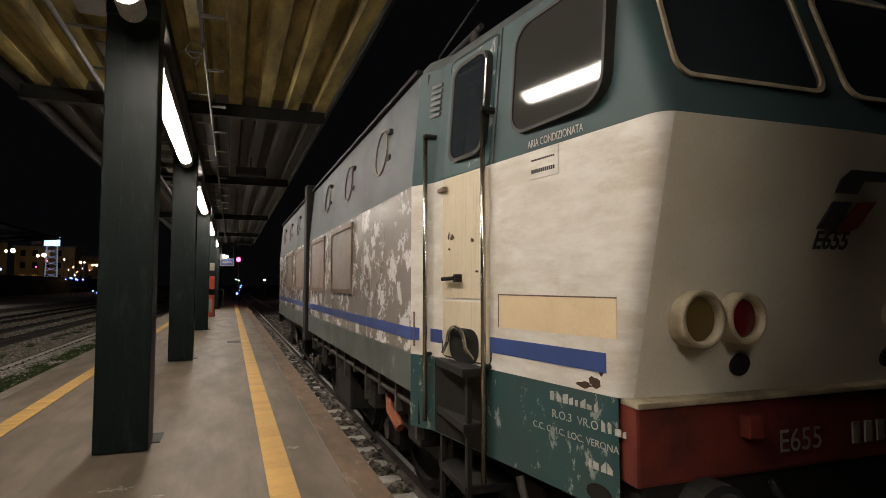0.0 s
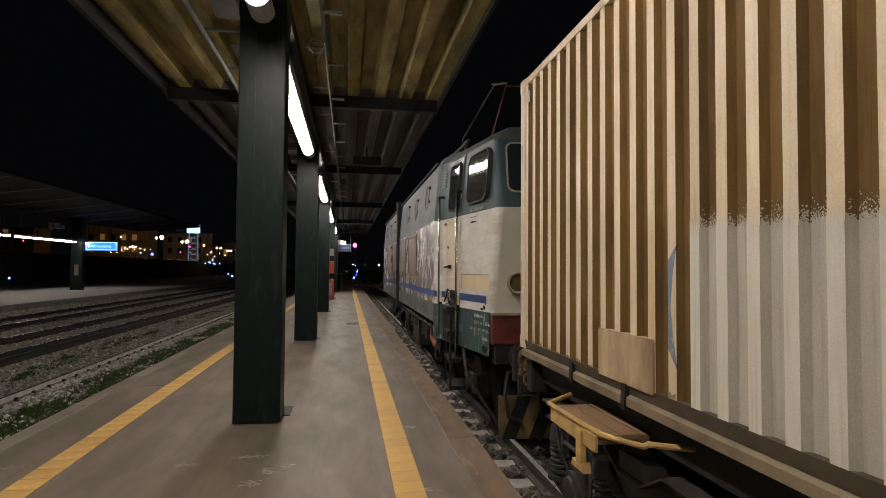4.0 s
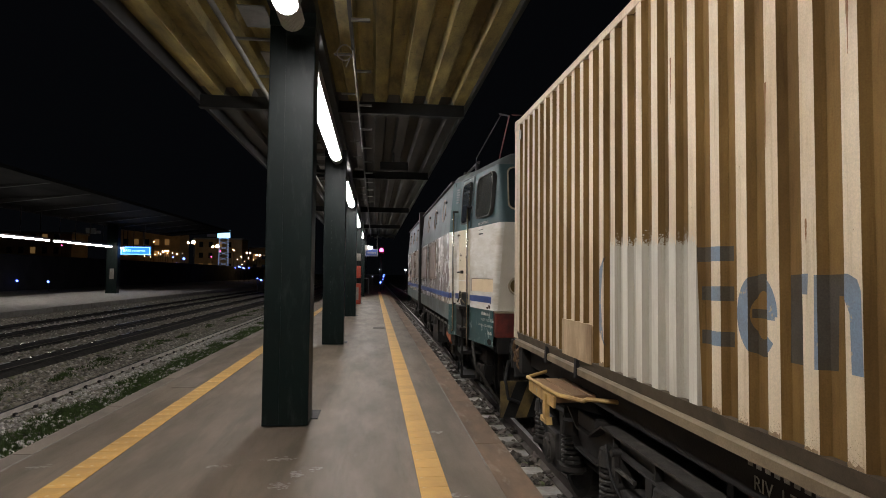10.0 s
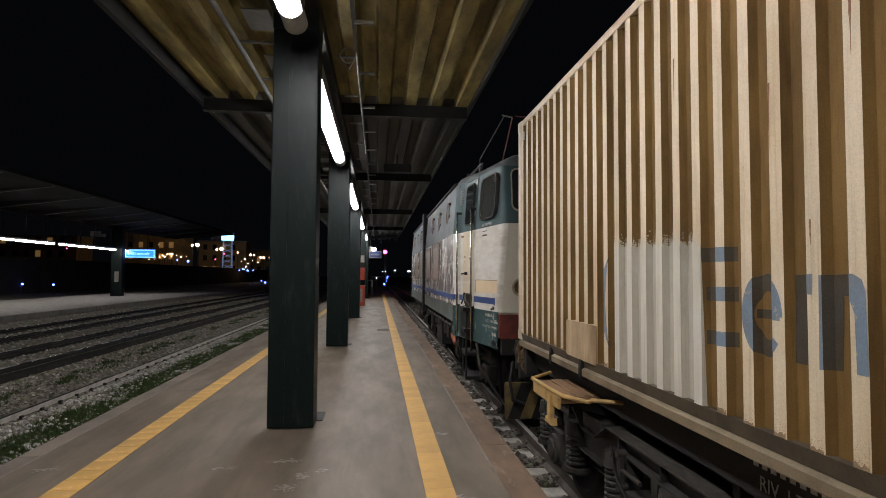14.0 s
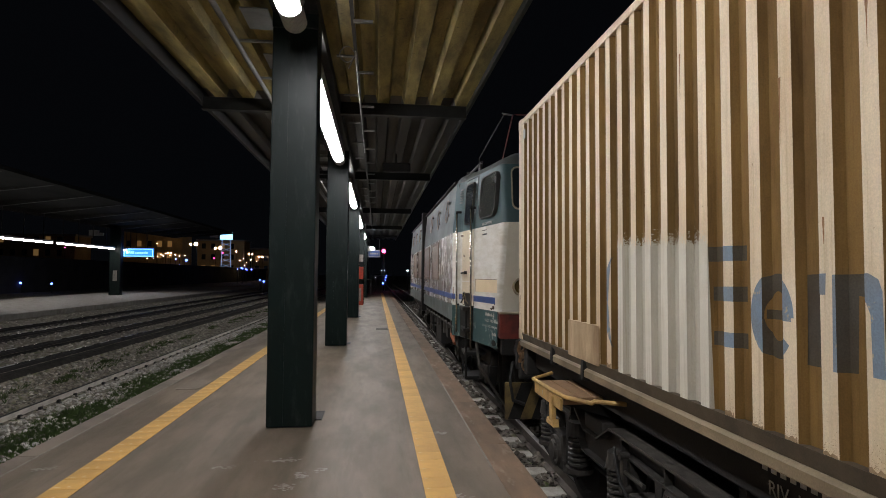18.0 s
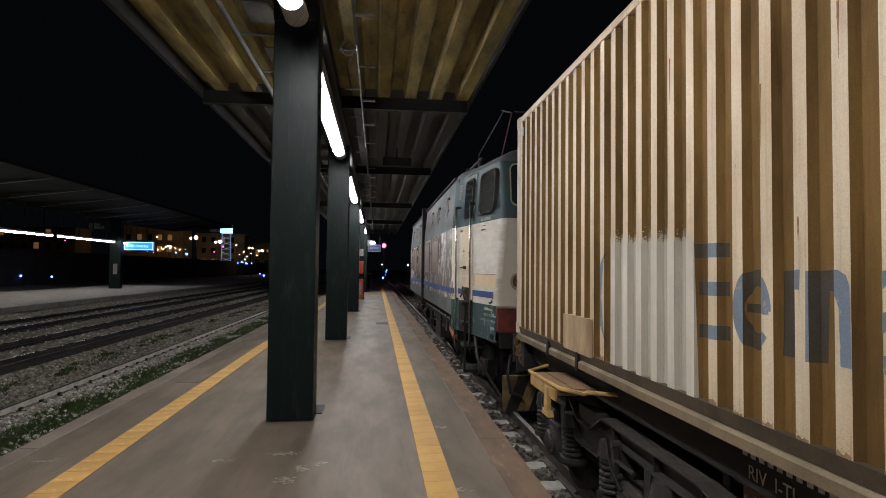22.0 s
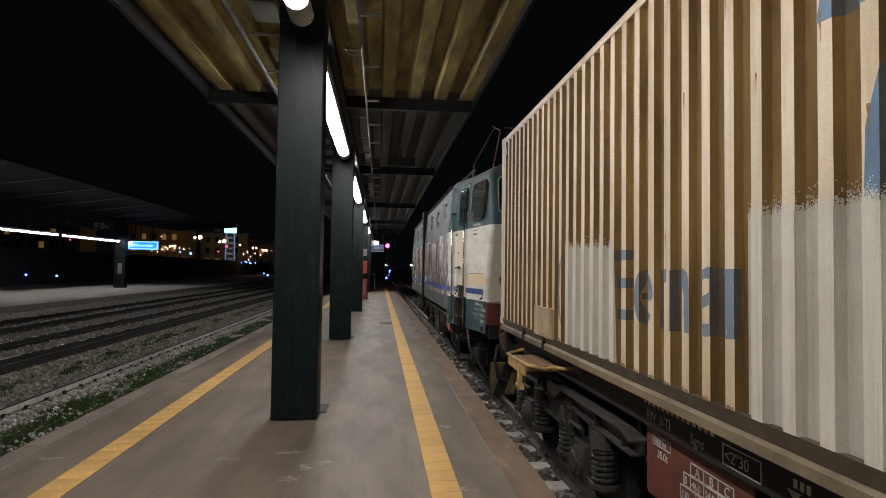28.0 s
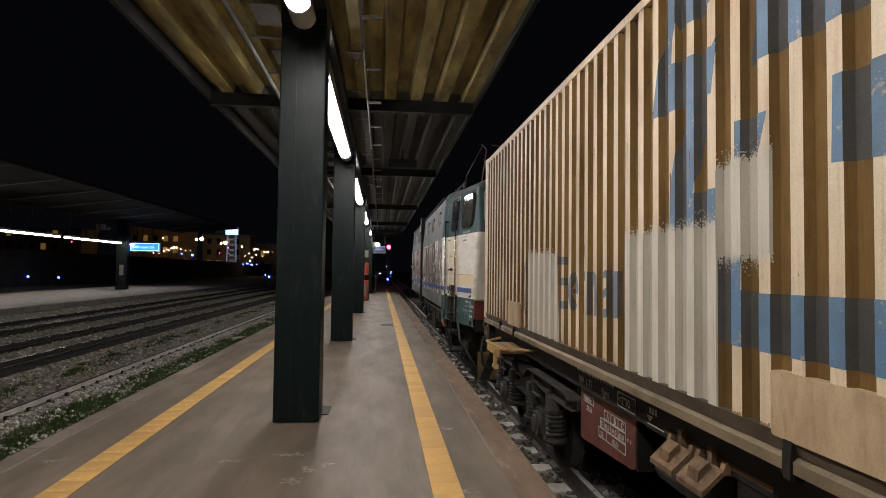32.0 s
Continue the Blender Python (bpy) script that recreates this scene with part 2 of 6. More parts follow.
def part(name, bm, material, parent=None, label="", smooth=False, category="", kind="", group="", at=None):
    """Links a bmesh, written in world places, as one mesh object: under parent, or at top level. at: its own origin."""
    me = bpy.data.meshes.new(name)
    base = BASE.get(parent.name, Vector()) if parent else Vector()
    org = Vector(at) if at else base
    if SHAPED and parent and (parent.name == "locomotive" or (parent.parent and parent.parent.name == "locomotive") or
                              (parent.parent and parent.parent.parent and parent.parent.parent.name == "locomotive")):
        for v in bm.verts:
            v.co = on_body(v.co)
    bm.transform(Matrix.Translation(-org))
    bm.normal_update()
    bm.to_mesh(me)
    bm.free()
    me.materials.append(material)
    if smooth:
        me.shade_smooth()
    ob = new(name, me)
    if parent:
        ob.parent = parent
        ob.location = org - base
    else:
        ob.location = org
    BASE[ob.name] = org
    return tagged(ob, label, category, group, kind)


def B():
    return bmesh.new()


def box(bm, x0, x1, y0, y1, z0, z1, bev=0.0):
    vs = [bm.verts.new(v) for v in ((x0, y0, z0), (x1, y0, z0), (x1, y1, z0), (x0, y1, z0),
                                    (x0, y0, z1), (x1, y0, z1), (x1, y1, z1), (x0, y1, z1))]
    fs = [bm.faces.new([vs[i] for i in f]) for f in ((0, 3, 2, 1), (4, 5, 6, 7), (0, 1, 5, 4), (1, 2, 6, 5), (2, 3, 7, 6), (3, 0, 4, 7))]
    if bev:
        es = list({e for f in fs for e in f.edges})
        bmesh.ops.bevel(bm, geom=es, offset=bev, segments=2, affect="EDGES", profile=0.6)
    return bm


def rod(bm, p, q, r, seg=10, r2=None):
    p, q = Vector(p), Vector(q)
    d = q - p
    m = Matrix.Translation((p + q) / 2) @ d.to_track_quat("Z", "Y").to_matrix().to_4x4()
    bmesh.ops.create_cone(bm, cap_ends=True, segments=seg, radius1=r, radius2=r if r2 is None else r2, depth=d.length, matrix=m)
    return bm


def pipe(bm, pts, r, seg=8):
    """A bent rod through points: straight lengths with a ball at each bend."""
    for a, b in zip(pts, pts[1:]):
        rod(bm, a, b, r, seg)
    for p in pts[1:-1]:
        bmesh.ops.create_uvsphere(bm, u_segments=seg, v_segments=6, radius=r * 1.01, matrix=Matrix.Translation(p))
    return bm


def prism(bm, outline, axis, a, b):
    """A flat outline (u, v) pushed from a to b along axis x, y or z."""
    def at(u, v, w):
        return {"x": (w, u, v), "y": (u, w, v), "z": (u, v, w)}[axis]
    lo = [bm.verts.new(at(u, v, a)) for u, v in outline]
    hi = [bm.verts.new(at(u, v, b)) for u, v in outline]
    n = len(outline)
    bm.faces.new(lo)
    bm.faces.new(hi)
    for i in range(n):
        bm.faces.new((lo[i], lo[(i + 1) % n], hi[(i + 1) % n], hi[i]))
    bmesh.ops.recalc_face_normals(bm, faces=bm.faces[:])
    return bm


def loft(bm, rings, close=False):
    """Quads between rings of equally many points."""
    vr = [[bm.verts.new(p) for p in r] for r in rings]
    for a, b in zip(vr, vr[1:]):
        n = len(a)
        for i in range(n if close else n - 1):
            j = (i + 1) % n
            bm.faces.new((a[i], a[j], b[j], b[i]))
    return vr
M_LENS = glass("lamp_lens", (0.13, 0.088, 0.030), 0.10)
M_REDLENS = glass("red_lens", (0.13, 0.010, 0.014), 0.15)
M_ORANGE = worn("orange_rubber", (0.38, 0.11, 0.045), (0.20, 0.06, 0.028), 0.6, grain=80, patch=9)
M_RUST = worn("rusty_brown", (0.20, 0.12, 0.058), (0.075, 0.045, 0.025), 0.75, grain=90, patch=8)
M_BOXBROWN = streaky("container_brown", (0.212, 0.125, 0.039), (0.105, 0.059, 0.020), (0.06, 0.03, 0.015), 0.7, 0.15, 55.0, 0.05, (0.42, 0.66), spec=0.2)
M_CBLUERECESS = worn("container_recess_blue", (0.078, 0.076, 0.070), (0.054, 0.051, 0.046), 0.7, grain=120, patch=3, bumps=0.1, spec=0.3)
M_PATCHRECESS = streaky("container_grey_patch_recess", (0.47, 0.435, 0.355), (0.32, 0.29, 0.225), (0.20, 0.14, 0.085), 0.6)
M_STONE2 = worn("pale_stone", (0.64, 0.59, 0.51), (0.13, 0.115, 0.092), 0.85, grain=60, patch=9, bumps=0.4, island=0.7)
M_GROUT = worn("dark_joint", (0.09, 0.075, 0.055), (0.06, 0.05, 0.04), 0.85, grain=120, patch=5)
M_CHALK = worn("chalky_white", (0.26, 0.24, 0.21), (0.17, 0.15, 0.13), 0.8, grain=150, patch=12, bumps=0)
M_SCUFF = worn("pale_scuff", (0.34, 0.32, 0.29), (0.22, 0.195, 0.17), 0.8, grain=150, patch=14, bumps=0)
M_FASCIA = worn("dark_fascia", (0.010, 0.011, 0.011), (0.007, 0.007, 0.007), 0.6, grain=90, patch=2)
M_WHITEDIRT = worn("loco_side_grime", (0.275, 0.245, 0.22), (0.165, 0.142, 0.124), 0.25, grain=140, patch=1.1, bumps=0.08, stretch=(1, 1, 0.8), light=(0.72, 0.71, 0.69), smear=(3.0, (1, 0.9, 1.2), 0.525, 0.56), speck=0.92)
M_WHITEFRONT = worn("loco_front_cream", (0.68, 0.635, 0.54), (0.56, 0.505, 0.40), 0.4, grain=140, patch=1.4, bumps=0.08, speck=0.92)
M_SKIRTGREY = worn("loco_skirt_grime", (0.10, 0.125, 0.12), (0.075, 0.08, 0.072), 0.42, grain=140, patch=1.8, bumps=0.08, light=(0.22, 0.23, 0.21), speck=0.92)
M_TEALGREY = worn("loco_upper_grime", (0.066, 0.080, 0.086), (0.044, 0.052, 0.056), 0.55, grain=140, patch=1.2, bumps=0.08, spec=0.3, speck=0.92)
M_TEALUP = worn("loco_cab_teal", (0.042, 0.082, 0.088), (0.052, 0.076, 0.080), 0.52, grain=140, patch=2.0, bumps=0.08, spec=0.3, speck=0.92)
M_PLOUGH = worn("dirty_yellow", (0.22, 0.15, 0.05), (0.06, 0.045, 0.025), 0.6, grain=90, patch=4, amount=(0.35, 0.6))
M_RAILDUST = worn("dusty_rail_side", (0.62, 0.58, 0.52), (0.36, 0.32, 0.27), 0.8, grain=90, patch=4)
M_RAILDARK = worn("dark_rail_side", (0.013, 0.011, 0.010), (0.008, 0.007, 0.007), 0.75, grain=90, patch=4)
M_GREASE = worn("greasy_dust", (0.050, 0.043, 0.036), (0.024, 0.021, 0.018), 0.6, grain=60, patch=6, bumps=0.4)
M_FASCIA2 = worn("soffit_grey", (0.20, 0.20, 0.19), (0.12, 0.12, 0.115), 0.6, grain=90, patch=3)
M_SOOT = worn("brown_soot", (0.27, 0.18, 0.10), (0.42, 0.30, 0.18), 0.7, grain=140, patch=22)
M_RUSTDARK = worn("dark_rust", (0.055, 0.028, 0.014), (0.10, 0.055, 0.028), 0.8, grain=140, patch=20)
M_RUSTRUN = worn("rust_run", (0.24, 0.115, 0.05), (0.36, 0.22, 0.11), 0.75, grain=140, patch=20)
M_BEAM = worn("canopy_beam", (0.012, 0.013, 0.013), (0.008, 0.008, 0.008), 0.55, grain=90, patch=3)
M_HEADRIM = worn("dirty_cream_rim", (0.42, 0.355, 0.25), (0.20, 0.155, 0.10), 0.45, grain=120, patch=7)
M_RAILBROWN = worn("dark_brown_rail", (0.080, 0.058, 0.034), (0.045, 0.032, 0.020), 0.7, grain=120, patch=4)
M_RAILSHINE = worn("wet_rail_head", (0.34, 0.33, 0.31), (0.07, 0.065, 0.06), 0.26, metal=0.7, grain=9, patch=1.6, bumps=0.6)
M_DARKBED = worn("oily_ballast", (0.030, 0.026, 0.021), (0.012, 0.010, 0.009), 0.75, grain=30, patch=7, bumps=1.0, spec=0.25)
M_KERBGREY = worn("kerb_grey", (0.235, 0.190, 0.15), (0.14, 0.112, 0.088), 0.7, grain=120, patch=1.1, bumps=0.3, rand=0.12)
M_CBLUEOLD = worn("container_worn_blue", (0.185, 0.245, 0.32), (0.18, 0.20, 0.225), 0.55, grain=140, patch=6, bumps=0.1, light=(0.42, 0.34, 0.23))
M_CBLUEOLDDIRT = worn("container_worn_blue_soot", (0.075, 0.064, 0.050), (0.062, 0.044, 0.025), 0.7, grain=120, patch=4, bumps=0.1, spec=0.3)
M_ROOFFAR = worn("far_canopy_sheet", (0.062, 0.057, 0.047), (0.034, 0.031, 0.026), 0.7, grain=70, patch=0.9, stretch=(1.5, 0.25, 1), bumps=0.1)
M_DOORCREAM = streaky("door_cream", (0.70, 0.61, 0.45), (0.56, 0.45, 0.30), (0.15, 0.075, 0.035), 0.45, 0.0, 45.0, 0.05, (0.50, 0.75), 0.71)
M_BOXPLATE = streaky("container_plate", (0.55, 0.41, 0.25), (0.24, 0.15, 0.075), (0.17, 0.085, 0.04), 0.55, 0.0, 22.0, 0.25, (0.44, 0.66), 0.70)
M_GLASSDUST = glass("dusty_cab_glass", (0.040, 0.040, 0.036), 0.05)
M_STONE3 = worn("whitish_stone", (0.70, 0.67, 0.61), (0.30, 0.27, 0.23), 0.85, grain=60, patch=9, bumps=0.4, island=0.3)
M_SPRING = worn("worn_spring_steel", (0.062, 0.056, 0.050), (0.030, 0.027, 0.024), 0.5, metal=0.3, grain=60, patch=8, bumps=0.3)
M_BOGIE = worn("sooty_cast_steel", (0.024, 0.022, 0.020), (0.048, 0.040, 0.033), 0.65, grain=50, patch=5, bumps=0.5)


# ---------------------------------------------------------------- the place
RAIL_Z = -0.45
TRACK_X = 2.88
PILLARS = [-8.4, -0.8, 6.80, 14.40, 23.7, 33.9, 44.0, 54.0]
LAMPS = [(-14.8, -9.4), (-7.2, -1.75), (0.4, 5.93), (8.0, 13.65), (17.6, 23.3), (27.6, 33.4), (37.8, 43.6)]
END = 56.0
rnd = random.Random(11)

# the yard: low beside this platform, a little higher under the tracks farther off
b = B()
loft(b, [[(-900, y, -0.24), (-60, y, -0.24), (-7.0, y, -0.24), (-6.4, y, -0.64), (-6.1, y, -0.70), (900, y, -0.70)] for y in (-600, 0, 60, 1200)])
for f in b.faces:
    f.normal_update()
    if f.normal.z < 0:
        f.normal_flip()
part("ground", b, M_GRAVEL, None, "dark grey gravel ground of the station yard", category="ground", kind="structure")

platform = part("platform", box(B(), -3.15, 1.05, -18, END, -0.80, 0), M_ASPHALT, None, "worn grey asphalt island platform", category="platform", kind="structure")


def same_mesh(name, me, parent, x, y, z, turn=0.0):
    """One more piece on shared mesh data."""
    o = new(name, me)
    o.parent = parent
    o.location = Vector((x, y, z)) - BASE.get(parent.name, Vector())
    o.rotation_euler = (0, 0, turn)
    return o


# kerb stones of both edges
for x0, x1 in ((1.053, 1.34), (-3.34, -3.153)):
    first = part("kerb_stone", box(B(), x0, x1, -14, -12.006, -0.80, 0.003, 0.006), M_KERB if x0 > 0 else M_KERBGREY, platform, "rust-stained stone platform edge" if x0 > 0 else "brown-grey stone platform edge")
    for i in range(1, 35):
        same_mesh("kerb_stone", first.data, platform, first.location.x, first.location.y + 2.0 * i, first.location.z)

# rails and sleepers
def rails(x, y0, y1, z, name="track", steel=None, head=None):
    t = thing(name, x, y0, z, "railway track with rusty rails and polished rail heads", "track", "tracks", "structure")
    for s in (-1, 1):
        c = x + s * 0.7525
        b = prism(B(), [(c - 0.075, z - 0.172), (c + 0.075, z - 0.172), (c + 0.07, z - 0.155), (c + 0.01, z - 0.135), (c + 0.01, z - 0.045),
                        (c + 0.036, z - 0.035), (c + 0.036, z - 0.002), (c - 0.036, z - 0.002), (c - 0.036, z - 0.035), (c - 0.01, z - 0.045),
                        (c - 0.01, z - 0.135), (c - 0.07, z - 0.155)], "y", y0, y1)
        r = part("rail", b, steel or M_RAIL, t)
        part("rail_head", box(B(), c - 0.03, c + 0.03, y0, y1, z - 0.006, z), head or M_RAILHEAD, r, "running surface")
    return t


near_track = rails(TRACK_X, -14, 140, RAIL_Z)
b = prism(B(), [(1.55, -0.66), (1.60, -0.625), (2.20, -0.625), (2.5, -0.66), (3.2, -0.66), (3.5, -0.625), (4.10, -0.625), (4.15, -0.66), (4.15, -0.80), (1.55, -0.80)], "y", -0.13, 0.13)
first = part("sleeper", b, M_SLEEPER, near_track, "pale concrete sleeper")
first.location.y += 0.31
for i in range(1, 78):
    o = same_mesh("sleeper", first.data, near_track, 0, 0, 0)
    o.location = first.location + Vector((0, 0.671 * i, 0))
# heads of the first track are coloured dark for the sky they mirror
left_tracks = [rails(-5.23, -10, 160, -0.60, steel=M_RAILDUST, head=M_RAILDARK), rails(-8.0, -5, 160, -0.13, steel=M_RAILDARK, head=M_RAILSHINE), rails(-11.45, 0, 160, -0.13, steel=M_RAILDARK, head=M_RAILSHINE)]
# blackish ballast strips along the yard rails
for t, profile in ((left_tracks[1], [(-7.17, -0.233), (-6.99, -0.233), (-6.88, -0.305), (-6.88, -0.40), (-7.17, -0.40)]),
                   (left_tracks[1], [(-8.67, -0.233), (-8.36, -0.233), (-8.36, -0.30), (-8.67, -0.30)]),
                   (left_tracks[2], [(-10.62, -0.233), (-10.22, -0.233), (-10.22, -0.30), (-10.62, -0.30)]),
                   (left_tracks[2], [(-12.12, -0.233), (-11.72, -0.233), (-11.72, -0.30), (-12.12, -0.30)])):
    part("oily_ballast", prism(B(), profile, "y", -5, 90), M_DARKBED, t, "blackish ballast beside the rail")

first = None
for i in range(70):
    if first is None:
        t = B()
        box(t, -5.90, -5.79, 3.94, 4.06, -0.775, -0.690, 0.006)
        box(t, -5.885, -5.835, 3.965, 4.035, -0.692, -0.640, 0.008)
        first = part("rail_clip", t, M_RAILDARK, left_tracks[0], "dark rusty rail clip")
    else:
        same_mesh("rail_clip", first.data, left_tracks[0], 0, 0, 0).location = first.location + Vector((0, 0.60 * i, 0))

# ballast: loose stones
def stones(name, n, area, size, seed, mat, label):
    r = random.Random(seed)
    verts, faces = [], []
    base = [(1, 0, 0), (-1, 0, 0), (0, 1, 0), (0, -1, 0), (0, 0, 1), (0.6, 0.6, 0.6), (-0.6, 0.6, 0.5), (0.6, -0.6, 0.5), (-0.6, -0.6, 0.6)]
    tri = [(0, 2, 5), (2, 4, 5), (0, 5, 4), (2, 1, 6), (1, 4, 6), (2, 6, 4), (1, 3, 8), (3, 4, 8), (1, 8, 4), (3, 0, 7), (0, 4, 7), (3, 7, 4)]
    for _ in range(n):
        x, y, z = area(r)
        s = size * r.uniform(0.55, 1.5)
        a = r.uniform(0, 6.28)
        ca, sa = math.cos(a), math.sin(a)
        i0 = len(verts)
        for px, py, pz in base:
            px, py, pz = px * s * r.uniform(0.7, 1.2), py * s * r.uniform(0.6, 1.1), pz * s * r.uniform(0.6, 1.0)
            verts.append((x + px * ca - py * sa, y + px * sa + py * ca, z + pz))
        faces += [tuple(i0 + k for k in f) for f in tri]
    me = bpy.data.meshes.new(name)
    me.from_pydata(verts, [], faces)
    me.materials.append(mat)
    return tagged(new(name, me), label, "ballast", kind="stuff")


def right_bed(r):
    y = 2 + 50 * r.random() ** 1.7
    x = r.uniform(1.36, 3.6)
    k = ((y - 0.31 + 0.3355) % 0.671) - 0.3355
    low = abs(k) < 0.15
    return x, y, -0.70 + (-0.03 if low else r.uniform(0.03, 0.12))


def left_bed(r):
    y = 3 + 50 * r.random() ** 1.6
    x = -3.9 - 10.5 * r.random() ** 1.3
    if abs(x + 5.98) < 0.09:
        x += 0.2
    for c in (-7.2475, -8.7525, -10.6975, -12.2025):
        if -0.10 < x - c < 0.42:
            x += 0.5
    return x, y, float(np.interp(x, [-7.0, -6.4, -6.1], [-0.24, -0.62, -0.70])) + r.uniform(-0.01, 0.03)


def bank(r):
    x = -6.06 - 0.78 * r.random() ** 0.8
    return x, 3 + 40 * r.random() ** 1.5, float(np.interp(x, [-7.0, -6.4, -6.1], [-0.24, -0.62, -0.70])) + r.uniform(-0.005, 0.02)


stones("ballast", 9500, right_bed, 0.048, 3, M_STONE, "loose brown-grey ballast stones between the sleepers")
stones("yard_stones", 22000, left_bed, 0.028, 4, M_STONE2, "pale loose stones of the yard")
stones("bank_stones", 5200, bank, 0.030, 12, M_STONE2, "pale stones on the low bank of the yard")
stones("track_stones", 4000, lambda r: (-5.74 + 1.6 * r.random() ** 2.3, 3 + 40 * r.random() ** 1.5, -0.70 + r.uniform(-0.01, 0.03)), 0.036, 6, M_STONE3, "whitish stones beside the rusty rail")
# grass and weeds beside the platform
r = random.Random(8)
verts, faces = [], []
for _ in range(3400):
    cy = 3.5 + 34 * r.random() ** 1.5
    cx = -3.85 - 1.45 * r.random() ** 1.35 + 0.12 * math.sin(cy * 1.7)
    if math.sin(cy * 2.1 + cx * 3) + math.sin(cy * 0.83 - cx * 5) < -0.55 and cx < -4.2 and r.random() < 0.85:
        continue
    gz = -0.70
    if r.random() < 0.03:
        cx, gz = r.uniform(-6.95, -6.2), -0.45
    rad = r.uniform(0.06, 0.2)
    for _ in range(34):
        a, q = r.uniform(0, 6.28), rad * math.sqrt(r.random())
        x, y = cx + q * math.cos(a), cy + q * math.sin(a) * 2
        h, w = r.uniform(0.02, 0.065), r.uniform(0.006, 0.013)
        dx, dy = r.gauss(0, 0.04), r.gauss(0, 0.04)
        i0 = len(verts)
        verts += [(x - w, y, gz), (x + w, y, gz), (x + dx, y + dy, gz + 0.02 + h)]
        faces.append((i0, i0 + 1, i0 + 2))
me = bpy.data.meshes.new("grass")
me.from_pydata(verts, [], faces)
me.materials.append(M_GRASS)
tagged(new("grass", me), "low green grass and weeds along the track bed", "grass", kind="stuff")

# yellow safety lines of square tiles
for x0, lab in ((0.392, "yellow tactile line"), (-2.575, "yellow tactile line")):
    bed = part("yellow_line", box(B(), x0, x0 + 0.24, -14, END, -0.01, 0.0025), M_GROUT, platform, lab)
    t = B()
    box(t, x0 + 0.002, x0 + 0.238, 0.002, 0.2385, 0.0, 0.006)
    t1 = part("tile", t, M_YELLOW, bed)
    for i in range(1, 150):
        same_mesh("tile", t1.data, bed, t1.location.x, t1.location.y + 0.2405 * i, 0)
    t = B()
    for k in list(range(-58, 0)) + list(range(150, 232)):
        box(t, x0 + 0.002, x0 + 0.238, 0.2405 * k, 0.2405 * k + 0.2365, 0.0, 0.006)
    tagged(part("far_tiles", t, M_YELLOW, bed), kind="stuff")
# joints, patches and chalky marks on the asphalt
t = B()
box(t, 1.035, 1.05, 5.3, 9.3, 0.0, 0.004)
box(t, 1.035, 1.05, 11.5, 16, 0.0, 0.004)
box(t, -3.15, -3.135, 4.5, 12, 0.0, 0.004)
part("joint_line", t, M_CHALK, platform, "pale joint along the kerb")
r = random.Random(21)


def mark(cx, cy, rx, ry, n, seed):
    q = random.Random(seed)
    m_ = B()
    for _ in range(n):
        x, y = cx + q.gauss(0, rx * 0.5), cy + q.gauss(0, ry * 0.5)
        s = q.uniform(0.008, 0.03)
        pts = [(x + s * q.uniform(0.3, 1.3) * math.cos(a), y + s * q.uniform(0.2, 0.7) * math.sin(a)) for a in np.linspace(0, 6.28, 8)[:-1]]
        m_.faces.new([m_.verts.new((u, v, 0.0035 + q.uniform(0, 0.0008))) for u, v in pts])
    return part("chalky_mark", m_, M_SCUFF, platform, "white paint specks on the asphalt")


for i, (cx, cy, rx, ry, n) in enumerate(((-0.80, 5.65, 0.16, 0.05, 26), (-0.95, 5.63, 0.10, 0.03, 14), (-0.62, 5.2, 0.06, 0.10, 16), (-0.72, 4.95, 0.08, 0.08, 18), (0.70, 6.45, 0.10, 0.05, 22), (0.60, 4.62, 0.13, 0.06, 30),
                                         (0.52, 8.1, 0.12, 0.08, 16), (-0.45, 5.35, 0.05, 0.05, 10), (-1.35, 5.5, 0.08, 0.04, 12), (-2.9, 5.6, 0.14, 0.06, 18), (0.45, 9.8, 0.12, 0.06, 14), (-0.62, 12.2, 0.05, 0.5, 30), (0.5, 12.9, 0.12, 0.07, 16))):
    mark(cx, cy, rx, ry, int(n * 1.6), i)
t = box(B(), -2.95, -2.62, 9.2, 10.1, -0.004, 0.003)
part("cover_slab", t, M_KERBGREY, platform, "dull rectangular cover slab")
part("floor_patch", box(B(), 0.0, 0.36, 18.5, 19.1, -0.004, 0.003), M_GROUT, platform)

# pillars
def pillar(y):
    p = thing("platform_pillar", -0.96, y + 0.22, 0, "dark green painted steel platform pillar", "pillar", "platform pillars")
    part("shaft", box(B(), -1.215, -0.705, y, y + 0.42, 0.012, 4.55, 0.012), M_PILLAR, p)
    part("seam_strip", box(B(), -1.045, -1.03, y - 0.005, y + 0.002, 0.02, 4.5), M_PILLAR, p)
    part("base_plate", box(B(), -1.24, -0.63, y + 0.34, y + 0.78, 0.0, 0.012), M_STEEL_DARK, p, "dark steel base plate")
    part("head_plate", box(B(), -1.22, -0.70, y - 0.02, y + 0.44, 4.55, 4.72, 0.01), M_PILLAR, p)
    return p


p0 = pillar(PILLARS[1])
for y in PILLARS:
    if y != PILLARS[1]:
        copy_thing(p0, pose(-0.96, y + 0.22, 0))

